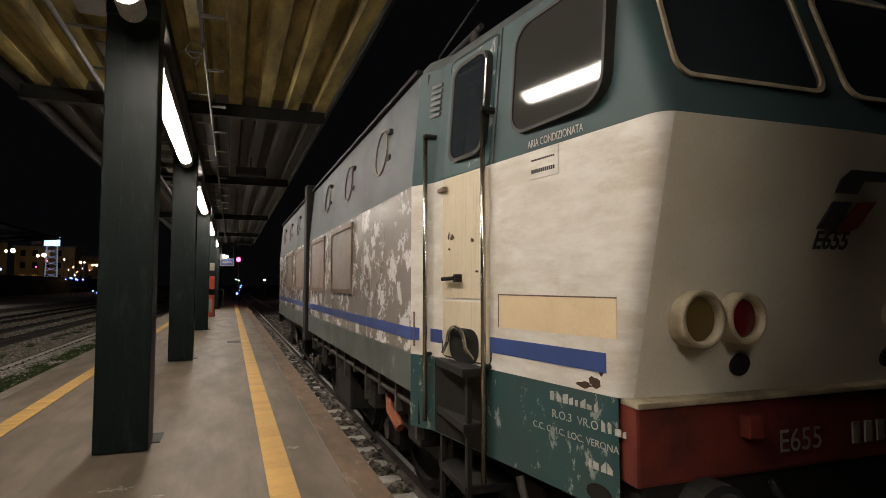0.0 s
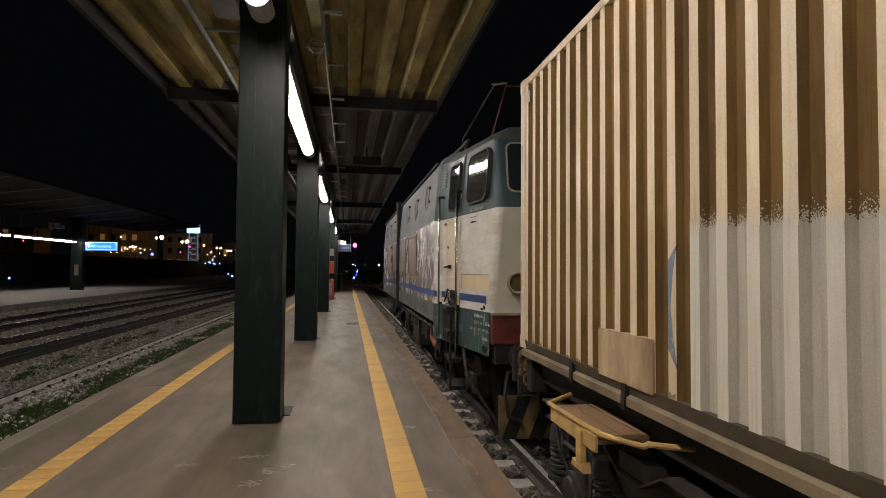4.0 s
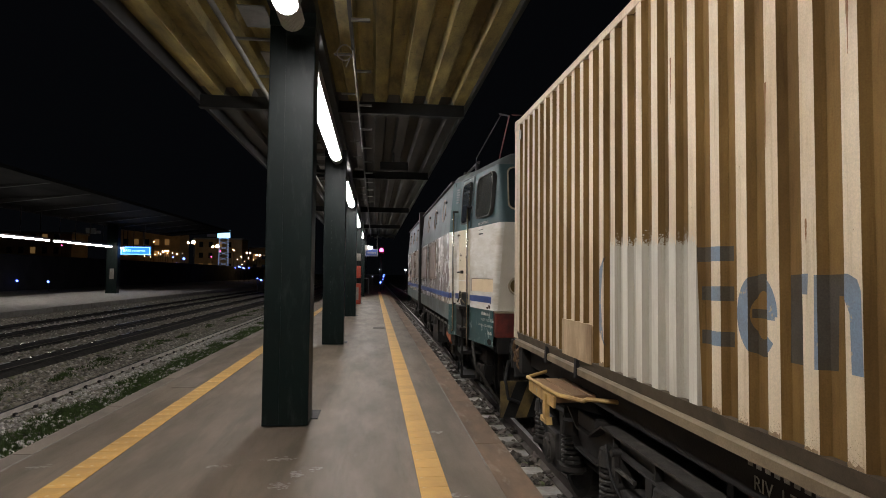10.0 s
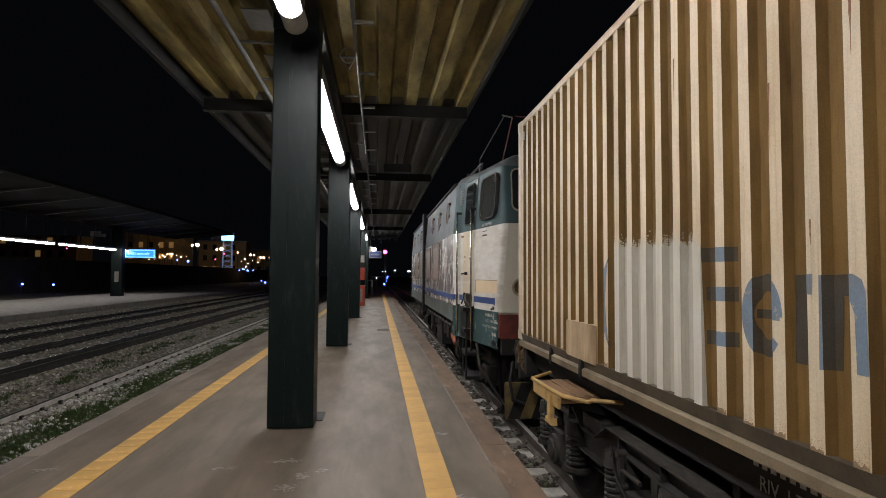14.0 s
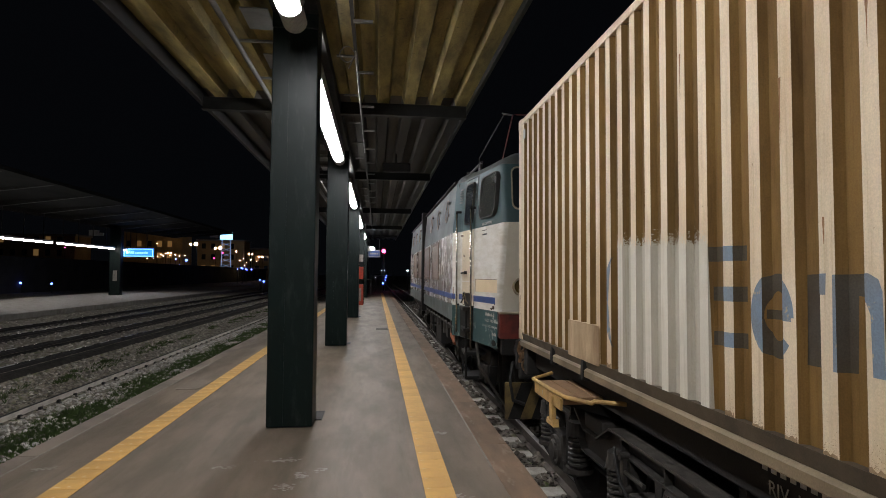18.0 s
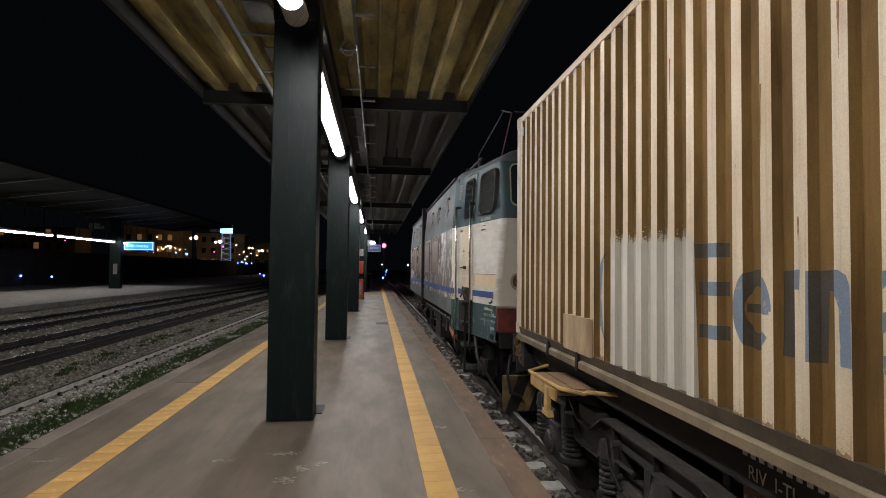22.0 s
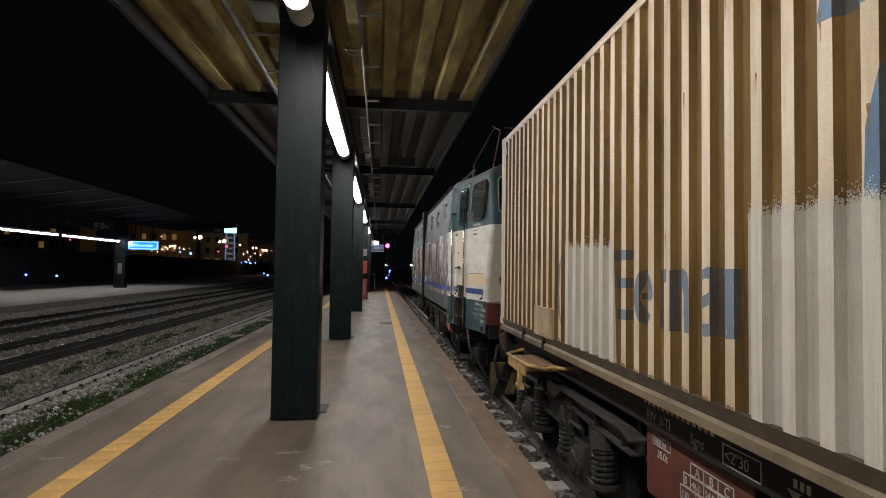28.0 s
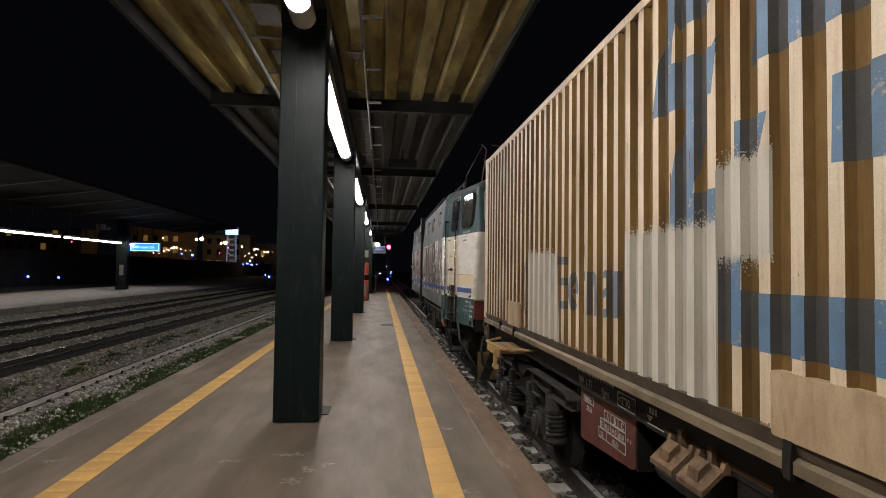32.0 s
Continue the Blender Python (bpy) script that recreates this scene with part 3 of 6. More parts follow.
# canopy: deep trapezoidal sheet, fascia, beams
C_Z = 4.93
prof = []
x = -3.20
while x < 1.60:
    prof += [(x, C_Z + 0.15), (x + 0.20, C_Z + 0.15), (x + 0.245, C_Z), (x + 0.445, C_Z)]
    x += 0.49
prof = [p for p in prof if p[0] < 1.68] + [(1.68, C_Z)]
b = B()
for dz in (0, 0.03):
    loft(b, [[(x, y, z + dz) for x, z in prof] for y in (-18, 10.95, 54)])
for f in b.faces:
    f.material_index = 1 if f.calc_center_median().y > 10.95 else 0       # darker, greyer sheet colour farther on
part("ceiling", b, M_ROOF, None, "dirty yellowish trapezoidal canopy roof sheet", category="canopy", kind="structure").data.materials.append(M_ROOFFAR)
frame_ = thing("canopy_frame", -0.96, 6.8, 4.72, "dark steel canopy beams and fascia", "canopy", "", "structure")
part("fascia", box(B(), 1.66, 1.72, -18, 54, C_Z - 0.10, C_Z + 0.30, 0.01), M_FASCIA, frame_, "dark grey fascia board")
part("fascia", box(B(), -3.26, -3.18, -18, 54, C_Z - 0.10, C_Z + 0.30, 0.01), M_FASCIA, frame_, "dark grey fascia board")
part("spine_beam", box(B(), -1.22, -0.70, -18, 54, 4.722, C_Z - 0.004, 0.01), M_BEAM, frame_, "dark green longitudinal beam")
for y in (-4.0, 3.4, 10.95, 18.45, 28.6, 38.8, 48.5):
    c = B()
    for x0, x1 in ((-3.17, -1.225), (-0.695, 1.655)):
        out = -1 if x0 < -2 else 1
        box(c, x0, x1, y - 0.004, y + 0.012, 4.70, C_Z - 0.004)
        box(c, x0, x1, y - 0.08, y + 0.08, 4.685, 4.70)
    part("cross_beam", c, M_BEAM, frame_, "dark steel cross beam")
part("gutter_pipe", rod(B(), (-1.80, -14, 4.66), (-1.80, 54, 4.66), 0.035, 10), M_FASCIA2, frame_, "pale pipe under the canopy", smooth=True)
c = B()
for y in np.arange(4.0, 40, 1.45):
    box(c, -1.62, -1.30, y, y + 0.6, 4.80, 4.815)
    box(c, -1.85, -1.25, y + 0.75, y + 0.79, 4.70, 4.73)
part("soffit_plates", c, M_FASCIA2, frame_, "grey sheet plates beside the pillar line")
# cable tray with its brackets and a coiled wire
tray = thing("cable_tray", -0.3, 8.0, 4.66, "thin metal cable tray with cross brackets under the canopy", "cable tray")
part("rail", box(B(), -0.33, -0.29, -14, 50, 4.64, 4.69), M_STEEL_DARK, tray)
part("conduit", rod(B(), (-0.31, 7.6, 4.61), (-0.31, 14, 4.61), 0.012, 8), M_GALV, tray)
for y in np.arange(6.65, 24, 1.72):
    part("bracket", box(B(), -0.30, -0.08, y, y + 0.05, 4.60, 4.63), M_FASCIA2, tray, "pale slotted bracket")
    part("bracket", box(B(), -0.56, -0.34, y + 1.1, y + 1.14, 4.60, 4.625), M_FASCIA2, tray)
part("wire_loop", pipe(B(), [(-0.42 + 0.10 * math.cos(a), 7.72 + 0.02 * math.sin(3 * a), 4.62 + 0.10 * math.sin(a)) for a in np.linspace(0.5, 6.0, 14)] + [(-0.40, 7.72, 4.43)], 0.009, 6), M_GALV, tray, "loose loop of pale wire")
spk = thing("loudspeaker", 0.46, 15.6, 4.6, "dark flat loudspeaker box hung from the canopy", "loudspeaker")
part("cabinet", box(B(), 0.12, 0.86, 15.5, 15.7, 4.46, 4.68, 0.02), M_BLACK, spk)
part("hanger", box(B(), 0.46, 0.5, 15.58, 15.62, 4.68, C_Z + 0.05), M_STEEL_DARK, spk)

# tube lamps
def tube_lamp(y0, y1):
    xc, zc = -0.905, 4.43
    l = thing("tube_lamp", xc, y0, zc, "long white tube lamp in a grey ribbed housing under the canopy", "lamp", "platform lamps")
    n = 12
    c = B()
    arc = [(xc + 0.122 * math.cos(a), zc + 0.122 * math.sin(a)) for a in np.linspace(math.pi, 2 * math.pi, n)]
    loft(c, [[(u, y, v) for u, v in arc] for y in (y0 + 0.02, y1 - 0.02)])
    for y in (y0 + 0.02, y1 - 0.02):
        c.faces.new([c.verts.new((u, y, v)) for u, v in arc])
    bmesh.ops.recalc_face_normals(c, faces=c.faces[:])
    part("diffuser", c, M_TUBE, l, "glowing white diffuser", smooth=False)
    c = B()
    prism(c, [(xc - 0.128, zc - 0.05), (xc - 0.122, zc - 0.05), (xc - 0.122, zc + 0.02), (xc + 0.122, zc + 0.02), (xc + 0.122, zc - 0.05), (xc + 0.128, zc - 0.05), (xc + 0.15, zc + 0.03), (xc + 0.13, zc + 0.16), (xc - 0.13, zc + 0.16), (xc - 0.15, zc + 0.03)], "y", y0, y1)
    part("housing", c, M_LAMPBODY, l, "grey sheet housing")
    n = 61
    arc = [(xc + (0.130 if i % 2 else 0.124) * math.cos(a), zc + (0.130 if i % 2 else 0.124) * math.sin(a)) for i, a in enumerate(np.linspace(0.97 * math.pi, 2.03 * math.pi, n))]
    c = B()
    loft(c, [[(u, y, v) for u, v in arc] for y in (y1 + 0.005, y1 + 0.42)])
    for y in (y1 + 0.012, y1 + 0.42):
        c.faces.new([c.verts.new((u, y, v)) for u, v in arc])
    bmesh.ops.recalc_face_normals(c, faces=c.faces[:])
    part("end_cap", c, M_CAP, l, "unlit ribbed end of the diffuser")
    for y in np.arange(y0 + 0.4, y1, 1.6):
        part("hanger", box(B(), xc - 0.02, xc + 0.02, y, y + 0.04, zc + 0.15, 4.73), M_STEEL_DARK, l)
    return l


for a, c in LAMPS:
    tube_lamp(a, c)


# ---------------------------------------------------------------- train: places are those it has when the travel is 0
def rounded(y0, y1, z0, z1, r, n=5):
    pts = []
    for cy, cz, a0 in ((y1 - r, z1 - r, 0), (y0 + r, z1 - r, 90), (y0 + r, z0 + r, 180), (y1 - r, z0 + r, 270)):
        for i in range(n + 1):
            a = radians(a0 + 90 * i / n)
            pts.append((cy + r * math.cos(a), cz + r * math.sin(a)))
    return pts


MIDX = 2.775
MIDY = 15.56
Z_SKIRT, Z_WHITE, Z_BELT, Z_EAVE = 0.74, 1.235, 2.42, 3.24


def inset(z):
    """How far the side leans in at height z."""
    return float(np.interp(z, [0.8, 2.4, 3.24, 3.34, 3.43, 3.49, 3.53], [0, 0, 0.075, 0.15, 0.34, 0.70, 1.50]))


def lean(z):
    """How far the cab front lies back at height z."""
    return float(np.interp(z, [0.8, 1.235, 2.42, 3.24, 3.42, 3.53], [0.25, 0.25, 0.0, 0.30, 0.46, 0.75]))


def along(y):
    """Drawing length to true length along the body."""
    return float(np.interp(y, [6.0, 7.77, 8.05, 8.60, 8.955, 9.45, 31.2], [6.08, 7.85, 8.115, 8.775, 9.17, 9.80, 32.855]))


def height(z):
    return 1.72 + 1.04 * (z - 1.72)


def body_x(y):
    """The near side in plan: straight along the machine room, tapering towards the cab front."""
    return float(np.interp(y, [7.0, 9.90, 9.97, 10.03, 10.10, 40], [1.854, 1.390, 1.367, 1.315, 1.29, 1.29]))


def on_body(p):
    """A point drawn on the plain side, laid on the tapered body."""
    near = side_x(p.y, p.z)
    y = along(p.y)
    d = body_x(y) + inset(p.z) - near
    return Vector((p.x + d * (1 - max(p.x - near, 0) / (2.88 - near)), y, height(p.z)))


def outline_at(z):
    """Plan of one half of the locomotive at height z, from the joint round the cab and back."""
    yf, ins, r = 7.88 + lean(z), inset(z), 0.085
    cx = min(body_x(yf) + ins, MIDX - 0.12)
    t1, t2 = (body_x(yf + r) + ins, yf + r), (cx + r, yf - 0.002)
    pts = [(1.29 + ins, y) for y in (along(MIDY - 0.04), 12.6, 10.12, 10.10)]
    pts += [(body_x(y) + ins, y) for y in (10.02, 9.90, 9.86, yf + r + 0.04)] + [t1]
    for i in range(1, 6):
        q = i / 6
        pts.append(tuple((1 - q) ** 2 * a + 2 * q * (1 - q) * c + q * q * e for a, c, e in zip(t1, (cx, yf), t2)))
    pts += [t2, (t2[0] + 0.06, yf - 0.004), (MIDX, yf - 0.03)]
    pts = [(min(x, MIDX), y) for x, y in pts]
    return [(x, y, height(z)) for x, y in pts] + [(2 * MIDX - x, y, height(z)) for x, y in reversed(pts[:-1])]


def flip(pts):
    return [(x, 2 * along(MIDY) - y, z) for x, y, z in pts]


def side_x(y, z):
    """The near side's surface."""
    x = float(np.interp(y, [7.7, 9.57, 9.68, 9.75, 40], [1.7506, 1.219, 1.206, 1.20, 1.20]))
    return x + inset(z)


def on_side(bm, outline, o0, o1, surf=side_x):
    """A plate of a (y, z) outline on the near side, from o0 to o1 metres proud of it."""
    a = [bm.verts.new((surf(y, z) - o0, y, z)) for y, z in outline]
    b = [bm.verts.new((surf(y, z) - o1, y, z)) for y, z in outline]
    n = len(outline)
    bm.faces.new(b)
    for i in range(n):
        bm.faces.new((a[i], a[(i + 1) % n], b[(i + 1) % n], b[i]))
    bmesh.ops.recalc_face_normals(bm, faces=bm.faces[:])
    return bm


def ring_on(bm, outer, inner, o0, o1, surf=side_x):
    """A frame between two outlines of equally many points."""
    n = len(outer)
    rows = [[bm.verts.new((surf(y, z) - o, y, z)) for y, z in line] for line, o in ((outer, o0), (outer, o1), (inner, o1), (inner, o0))]
    for a, b in zip(rows, rows[1:]):
        for i in range(n):
            bm.faces.new((a[i], a[(i + 1) % n], b[(i + 1) % n], b[i]))
    bmesh.ops.recalc_face_normals(bm, faces=bm.faces[:])
    return bm


def text_part(name, words, size, m, material, parent, label="", align="LEFT", bold=0.0):
    cu = bpy.data.curves.new(name, "FONT")
    cu.body, cu.size, cu.extrude, cu.align_x, cu.offset = words, size, 0.0008, align, bold
    ob = bpy.data.objects.new(name, cu)
    me = bpy.data.meshes.new_from_object(ob)
    bpy.data.objects.remove(ob)
    b = B()
    b.from_mesh(me)
    b.transform(m)
    bpy.data.meshes.remove(me)
    return part(name, b, material, parent, label)


def face_side(x, y, z, turn=0.0):
    """Writing on the near side of the train, read from the platform."""
    return Matrix.Translation((x, y, z)) @ Matrix.Rotation(radians(-90 + turn), 4, "Z") @ Matrix.Rotation(radians(90), 4, "X")


loco = thing("locomotive", MIDX, MIDY, -0.45, "worn white and teal electric locomotive with peeling paint", "locomotive")
ZS = {"skirt": [Z_SKIRT, 0.97, Z_WHITE], "lower": [Z_WHITE, 1.6, 2.0, Z_BELT], "upper": [Z_BELT, 2.6, 2.9, Z_EAVE], "roof": [Z_EAVE, 3.34, 3.43, 3.49, 3.53]}
for half in (0, 1):
    for key, nm in (("skirt", "skirt"), ("lower", "side_wall"), ("upper", "upper_wall"), ("roof", "roof")):
        rings = [outline_at(z) for z in ZS[key]]
        if key == "skirt":
            rings = [[(x, max(y, 8.10), z) for x, y, z in r] for r in rings]
        if half:
            rings = [flip(r) for r in rings]
        n = len(rings[0])
        cuts = {"roof": [(0, n - 1, 3)], "skirt": [(0, 3, 0), (3, 10, 1), (n - 11, n - 4, 1), (n - 4, n - 1, 0)],
                "lower": [(0, 3, 0), (3, 13, 1), (13, n - 14, 2), (n - 14, n - 4, 1), (n - 4, n - 1, 0)]}.get(key, [(0, 3, 0), (3, n - 4, 1), (n - 4, n - 1, 0)])
        for i0, i1, zone in cuts:
            b = B()
            loft(b, [r[i0:i1 + 1] for r in (rings[1:] if key == "skirt" and zone == 0 else rings)])
            if key == "roof":
                b.faces.new([b.verts.new(p) for p in rings[-1]])
            bmesh.ops.recalc_face_normals(b, faces=b.faces[:])
            mat, lab = {"skirt": [(M_SKIRTGREY, "grimy grey-green lower side"), (M_TEAL, "dark teal cab skirt with flaking lettering"), (M_BLACK, "")][zone] if zone < 3 else None,
                        "lower": [(M_WHITEDIRT, "grimy beige-white side with peeled white patches"), (M_WHITE, "dirty white cab side with brushed-over patches and painted-in glints"), (M_WHITEFRONT, "dirty cream cab front")][zone] if zone < 3 else None,
                        "upper": [(M_TEALGREY, "dull grey-green upper side"), (M_TEALUP, "blue-green window band of the cab"), (M_TEAL, "dark teal cab front")][zone] if zone < 3 else None,
                        "roof": (M_GREYROOF, "grey rounded roof")}[key]
            ob = part(nm, b, mat, loco, lab)
            if key == "roof" or zone in (1, 2):
                ob.data.shade_smooth()

# everything on the body from here on is laid on its tapered sides
SHAPED = True
# bellows between the halves, floor plate
part("joint_bellows", box(B(), 1.145, 4.40, MIDY - 0.14, MIDY + 0.14, 0.80, 3.36, 0.02), M_BLACK, loco, "black rubber joint")
part("floor_frame", box(B(), 1.36, 4.2, 9.72, 2 * MIDY - 9.72, 0.80, 1.0), M_BLACK, loco)

# blue stripe and the light band below the belt edge
for y0, y1 in ((8.14, 8.955), (9.41, MIDY - 0.05)):
    b = B()
    ys = np.linspace(y0, y1, int((y1 - y0) / 0.04))
    rows_ = [[b.verts.new((side_x(y, z) - o, y, z)) for y in ys] for z, o in ((1.332, -0.002), (1.332, 0.003), (1.42, 0.003), (1.42, -0.002))]
    for p, q in zip(rows_, rows_[1:]):
        for i in range(len(ys) - 1):
            b.faces.new((p[i], p[i + 1], q[i + 1], q[i]))
    part("blue_stripe", b, M_BLUE, loco, "dark blue painted stripe")
b = on_side(B(), [(MIDY + 0.05, 1.332), (21.4, 1.332), (21.4, 1.42), (MIDY + 0.05, 1.42)], -0.002, 0.003, lambda y, z: 1.20)
part("blue_stripe", b, M_BLUE, loco, "dark blue painted stripe")
# freshly painted panel under the cab window
part("paint_panel", on_side(B(), [(8.085, 1.485), (8.872, 1.48), (8.872, 1.660), (8.085, 1.668)], -0.002, 0.003), M_BEIGE, loco, "freshly painted beige rectangle")
b = B()
for y0, y1, z0, z1 in ((8.085, 8.872, 1.66, 1.667), (8.867, 8.874, 1.48, 1.66)):
    on_side(b, [(y0, z0), (y1, z0), (y1, z1), (y0, z1)], 0.0, 0.005)
part("panel_edge", b, M_LOUVRE, loco)

# rust at the foot of the cab corner and chips on the door
q = random.Random(17)
for cy, cz, ry, rz in ((8.205, 1.285, 0.035, 0.030), (8.26, 1.262, 0.05, 0.016), (8.17, 1.33, 0.012, 0.018)):
    o = [(cy + ry * q.uniform(0.5, 1.1) * math.cos(a), cz + rz * q.uniform(0.5, 1.1) * math.sin(a)) for a in np.linspace(0, 6.28, 13)[:-1]]
    part("rust_patch", on_side(B(), o, -0.001, 0.002), M_RUSTDARK, loco, "brown rust on the cab corner")
for cy, cz, ry, rz in ((9.30, 2.02, 0.022, 0.030), (9.335, 2.03, 0.012, 0.035), (9.10, 1.99, 0.022, 0.014), (9.02, 2.13, 0.012, 0.012), (9.06, 1.80, 0.015, 0.010), (9.20, 1.44, 0.05, 0.012), (9.33, 1.95, 0.015, 0.012), (9.02, 1.72, 0.02, 0.008)):
    o = [(cy + ry * q.uniform(0.35, 1.1) * math.cos(a), cz + rz * q.uniform(0.35, 1.1) * math.sin(a)) for a in np.linspace(0, 6.28, 11)[:-1]]
    part("paint_chip", on_side(B(), o, 0.004, 0.0085), M_RUSTDARK, loco, "dark chip in the door paint")
# cab window and door
w_out, w_in = rounded(8.105, 8.77, 2.535, 3.165, 0.13), rounded(8.122, 8.753, 2.553, 3.147, 0.118)
cab_glass = lambda y, z: side_x(y, z) - 0.003 - 0.054 * (8.77 - y) - 0.018 * (z - 2.535)      # set flatter than the wall
win = part("cab_window", ring_on(B(), w_out, w_in, -0.06, 0.012, cab_glass), M_SEAL, loco, "dark grey rubber window seal")
part("pane", on_side(B(), w_in, -0.02, 0.003, cab_glass), M_GLASSDUST, win, "dark reflecting glass")
door = part("cab_door", ring_on(B(), rounded(8.94, 9.42, 1.25, 3.23, 0.05), rounded(8.953, 9.407, 1.263, 3.217, 0.04), -0.004, 0.002), M_BLACK, loco, "black door gap")
leaf = part("leaf", on_side(B(), rounded(8.957, 9.403, 1.635, 2.415, 0.02), -0.01, 0.006), M_DOORCREAM, door, "cream painted lower door leaf with rust spots")
part("upper_leaf", on_side(B(), rounded(8.957, 9.403, 2.425, 3.21, 0.03), -0.01, 0.006), M_TEAL, door, "teal upper door leaf")
part("kick_plate", on_side(B(), rounded(8.957, 9.403, 1.26, 1.615, 0.02), -0.01, 0.004), M_DOORCREAM, door)
d_out, d_in = rounded(8.985, 9.35, 2.505, 3.16, 0.09), rounded(9.005, 9.33, 2.53, 3.135, 0.075)
door_glass = lambda y, z: side_x(y, z) - 0.008 - 0.054 * (9.35 - y) - 0.018 * (z - 2.5)
part("door_window_seal", ring_on(B(), d_out, d_in, -0.03, 0.010, door_glass), M_SEAL, door, "dark rubber window seal")
part("pane", on_side(B(), d_in, -0.02, 0.004, door_glass), M_GLASS, door, "dark reflecting glass")
part("bright_edge", pipe(B(), [(door_glass(y, z) - 0.014, y, z) for y, z in rounded(8.985, 9.352, 2.503, 3.16, 0.09)[9:16]], 0.006, 6), M_CHROME, door, "polished metal edge of the door window")
b = B()
rod(b, (side_x(9.35, 1.75) - 0.045, 9.35, 1.755), (side_x(9.22, 1.75) - 0.05, 9.22, 1.76), 0.013)
box(b, side_x(9.22, 1.75) - 0.05, side_x(9.22, 1.75), 9.20, 9.24, 1.735, 1.785, 0.006)
part("door_handle", b, M_BLACK, door)
b = B()
box(b, side_x(9.40, 2.35) - 0.03, side_x(9.40, 2.35) + 0.005, 9.34, 9.45, 2.335, 2.36, 0.004)
part("latch", b, M_LOUVRE, door, "rusty latch")
for y, r0 in ((8.955, 0.60), (9.56, 0.80)):
    x = side_x(y, 2.4) - 0.045
    rail = part("handrail", rod(B(), (x, y, r0), (x, y, 2.75), 0.016, 12), M_CHROME, loco, "bright polished handrail", smooth=True)
    b = B()
    rod(b, (x - 0.012, y, 2.745), (x + 0.14, y, 2.745), 0.02)
    part("bracket", b, M_BLACK, rail)
    b = B()
    rod(b, (x - 0.01, y, 1.25), (x + 0.09, y, 1.25), 0.014)
    part("bracket", b, M_BLACK, rail)
# loop and recess under the door, steps
b = pipe(B(), [(side_x(9.34, 1.3) - 0.05, 9.34, 1.28)] + [(side_x(9.19, 1.4) - 0.06, 9.19 + 0.15 * math.cos(a), 1.35 + 0.11 * math.sin(a)) for a in np.linspace(0, math.pi, 9)] + [(side_x(9.04, 1.3) - 0.05, 9.04, 1.28)], 0.012)
part("grab_loop", b, M_CHROME, loco, "bright grab loop")
# flat black plates in place of an open well and recess
part("step_well", on_side(B(), rounded(8.985, 9.50, 0.75, 1.228, 0.02), -0.01, 0.005), M_BLACK, loco, "black step well under the cab door")
part("step_recess", on_side(B(), rounded(9.05, 9.33, 1.24, 1.45, 0.08), -0.03, 0.006), M_BLACK, loco, "black step recess")
for z, d, yy in ((1.24, 0.14, 9.2), (0.92, 0.12, 9.23), (0.56, 0.10, 9.25), (0.20, 0.08, 9.25)):
    b = box(B(), 1.36 - d, 1.62, yy - 0.23, yy + 0.23, z - 0.05, z, 0.008)
    part("step", b, M_BLACK, loco, "black iron step")
b = B()
for yy in (9.03, 9.46):
    box(b, 1.27, 1.30, yy - 0.02, yy + 0.02, 0.16, 1.24)
part("step_hanger", b, M_BLACK, loco)

# side louvres, inspection rings, rain gutter
def louvre(y0, y1, sx):
    fr = part("louvre_frame", ring_on(B(), [(y0, 1.62), (y1, 1.62), (y1, 2.38), (y0, 2.38)], [(y0 + 0.05, 1.67), (y1 - 0.05, 1.67), (y1 - 0.05, 2.33), (y0 + 0.05, 2.33)], -0.003, 0.018, sx), M_LOUVRE, loco, "brown louvred air intake")
    b = B()
    for i in range(33):
        z = 1.67 + i * 0.02
        vs = [b.verts.new(p) for p in ((sx(y0, z) - 0.010, y0 + 0.05, z), (sx(y0, z) - 0.010, y1 - 0.05, z), (sx(y0, z) - 0.003, y1 - 0.05, z + 0.021), (sx(y0, z) - 0.003, y0 + 0.05, z + 0.021))]
        b.faces.new(vs)
        vs2 = [b.verts.new((v.co.x, v.co.y, v.co.z - 0.004)) for v in vs]
        b.faces.new(vs2[::-1])
    part("slats", b, M_LOUVRE, fr)


flat_x = lambda y, z: 1.20 + inset(z)
louvre(11.82, 13.15, flat_x)
louvre(13.72, 15.12, flat_x)
louvre(2 * MIDY - 15.12, 2 * MIDY - 13.72, flat_x)
louvre(2 * MIDY - 13.15, 2 * MIDY - 11.82, flat_x)
for y, z in ((10.76, 2.885), (12.25, 2.86), (13.75, 2.90), (17.4, 2.88), (18.9, 2.88), (20.4, 2.88)):
    o = [(y + 0.205 * math.cos(a), z + 0.205 * math.sin(a)) for a in np.linspace(0, 2 * math.pi, 25)[:-1]]
    i = [(y + 0.188 * math.cos(a), z + 0.188 * math.sin(a)) for a in np.linspace(0, 2 * math.pi, 25)[:-1]]
    part("round_cover", ring_on(B(), o, i, -0.002, 0.012, flat_x), M_LOUVRE, loco, "round inspection cover")
    for dz in (-0.1, 0.12):
        part("hinge", box(B(), flat_x(y, z) - 0.02, flat_x(y, z) + 0.02, y - 0.33, y - 0.26, z + dz - 0.02, z + dz + 0.02), M_BLACK, loco)
b = B()
box(b, 1.235, 1.285, 9.72, MIDY - 0.06, 3.245, 3.275)
part("rain_gutter", b, M_BLACK, loco, "dark gutter under the roof edge")
part("rain_gutter", box(B(), 1.235, 1.285, MIDY + 0.06, 21.4, 3.245, 3.275), M_BLACK, loco)
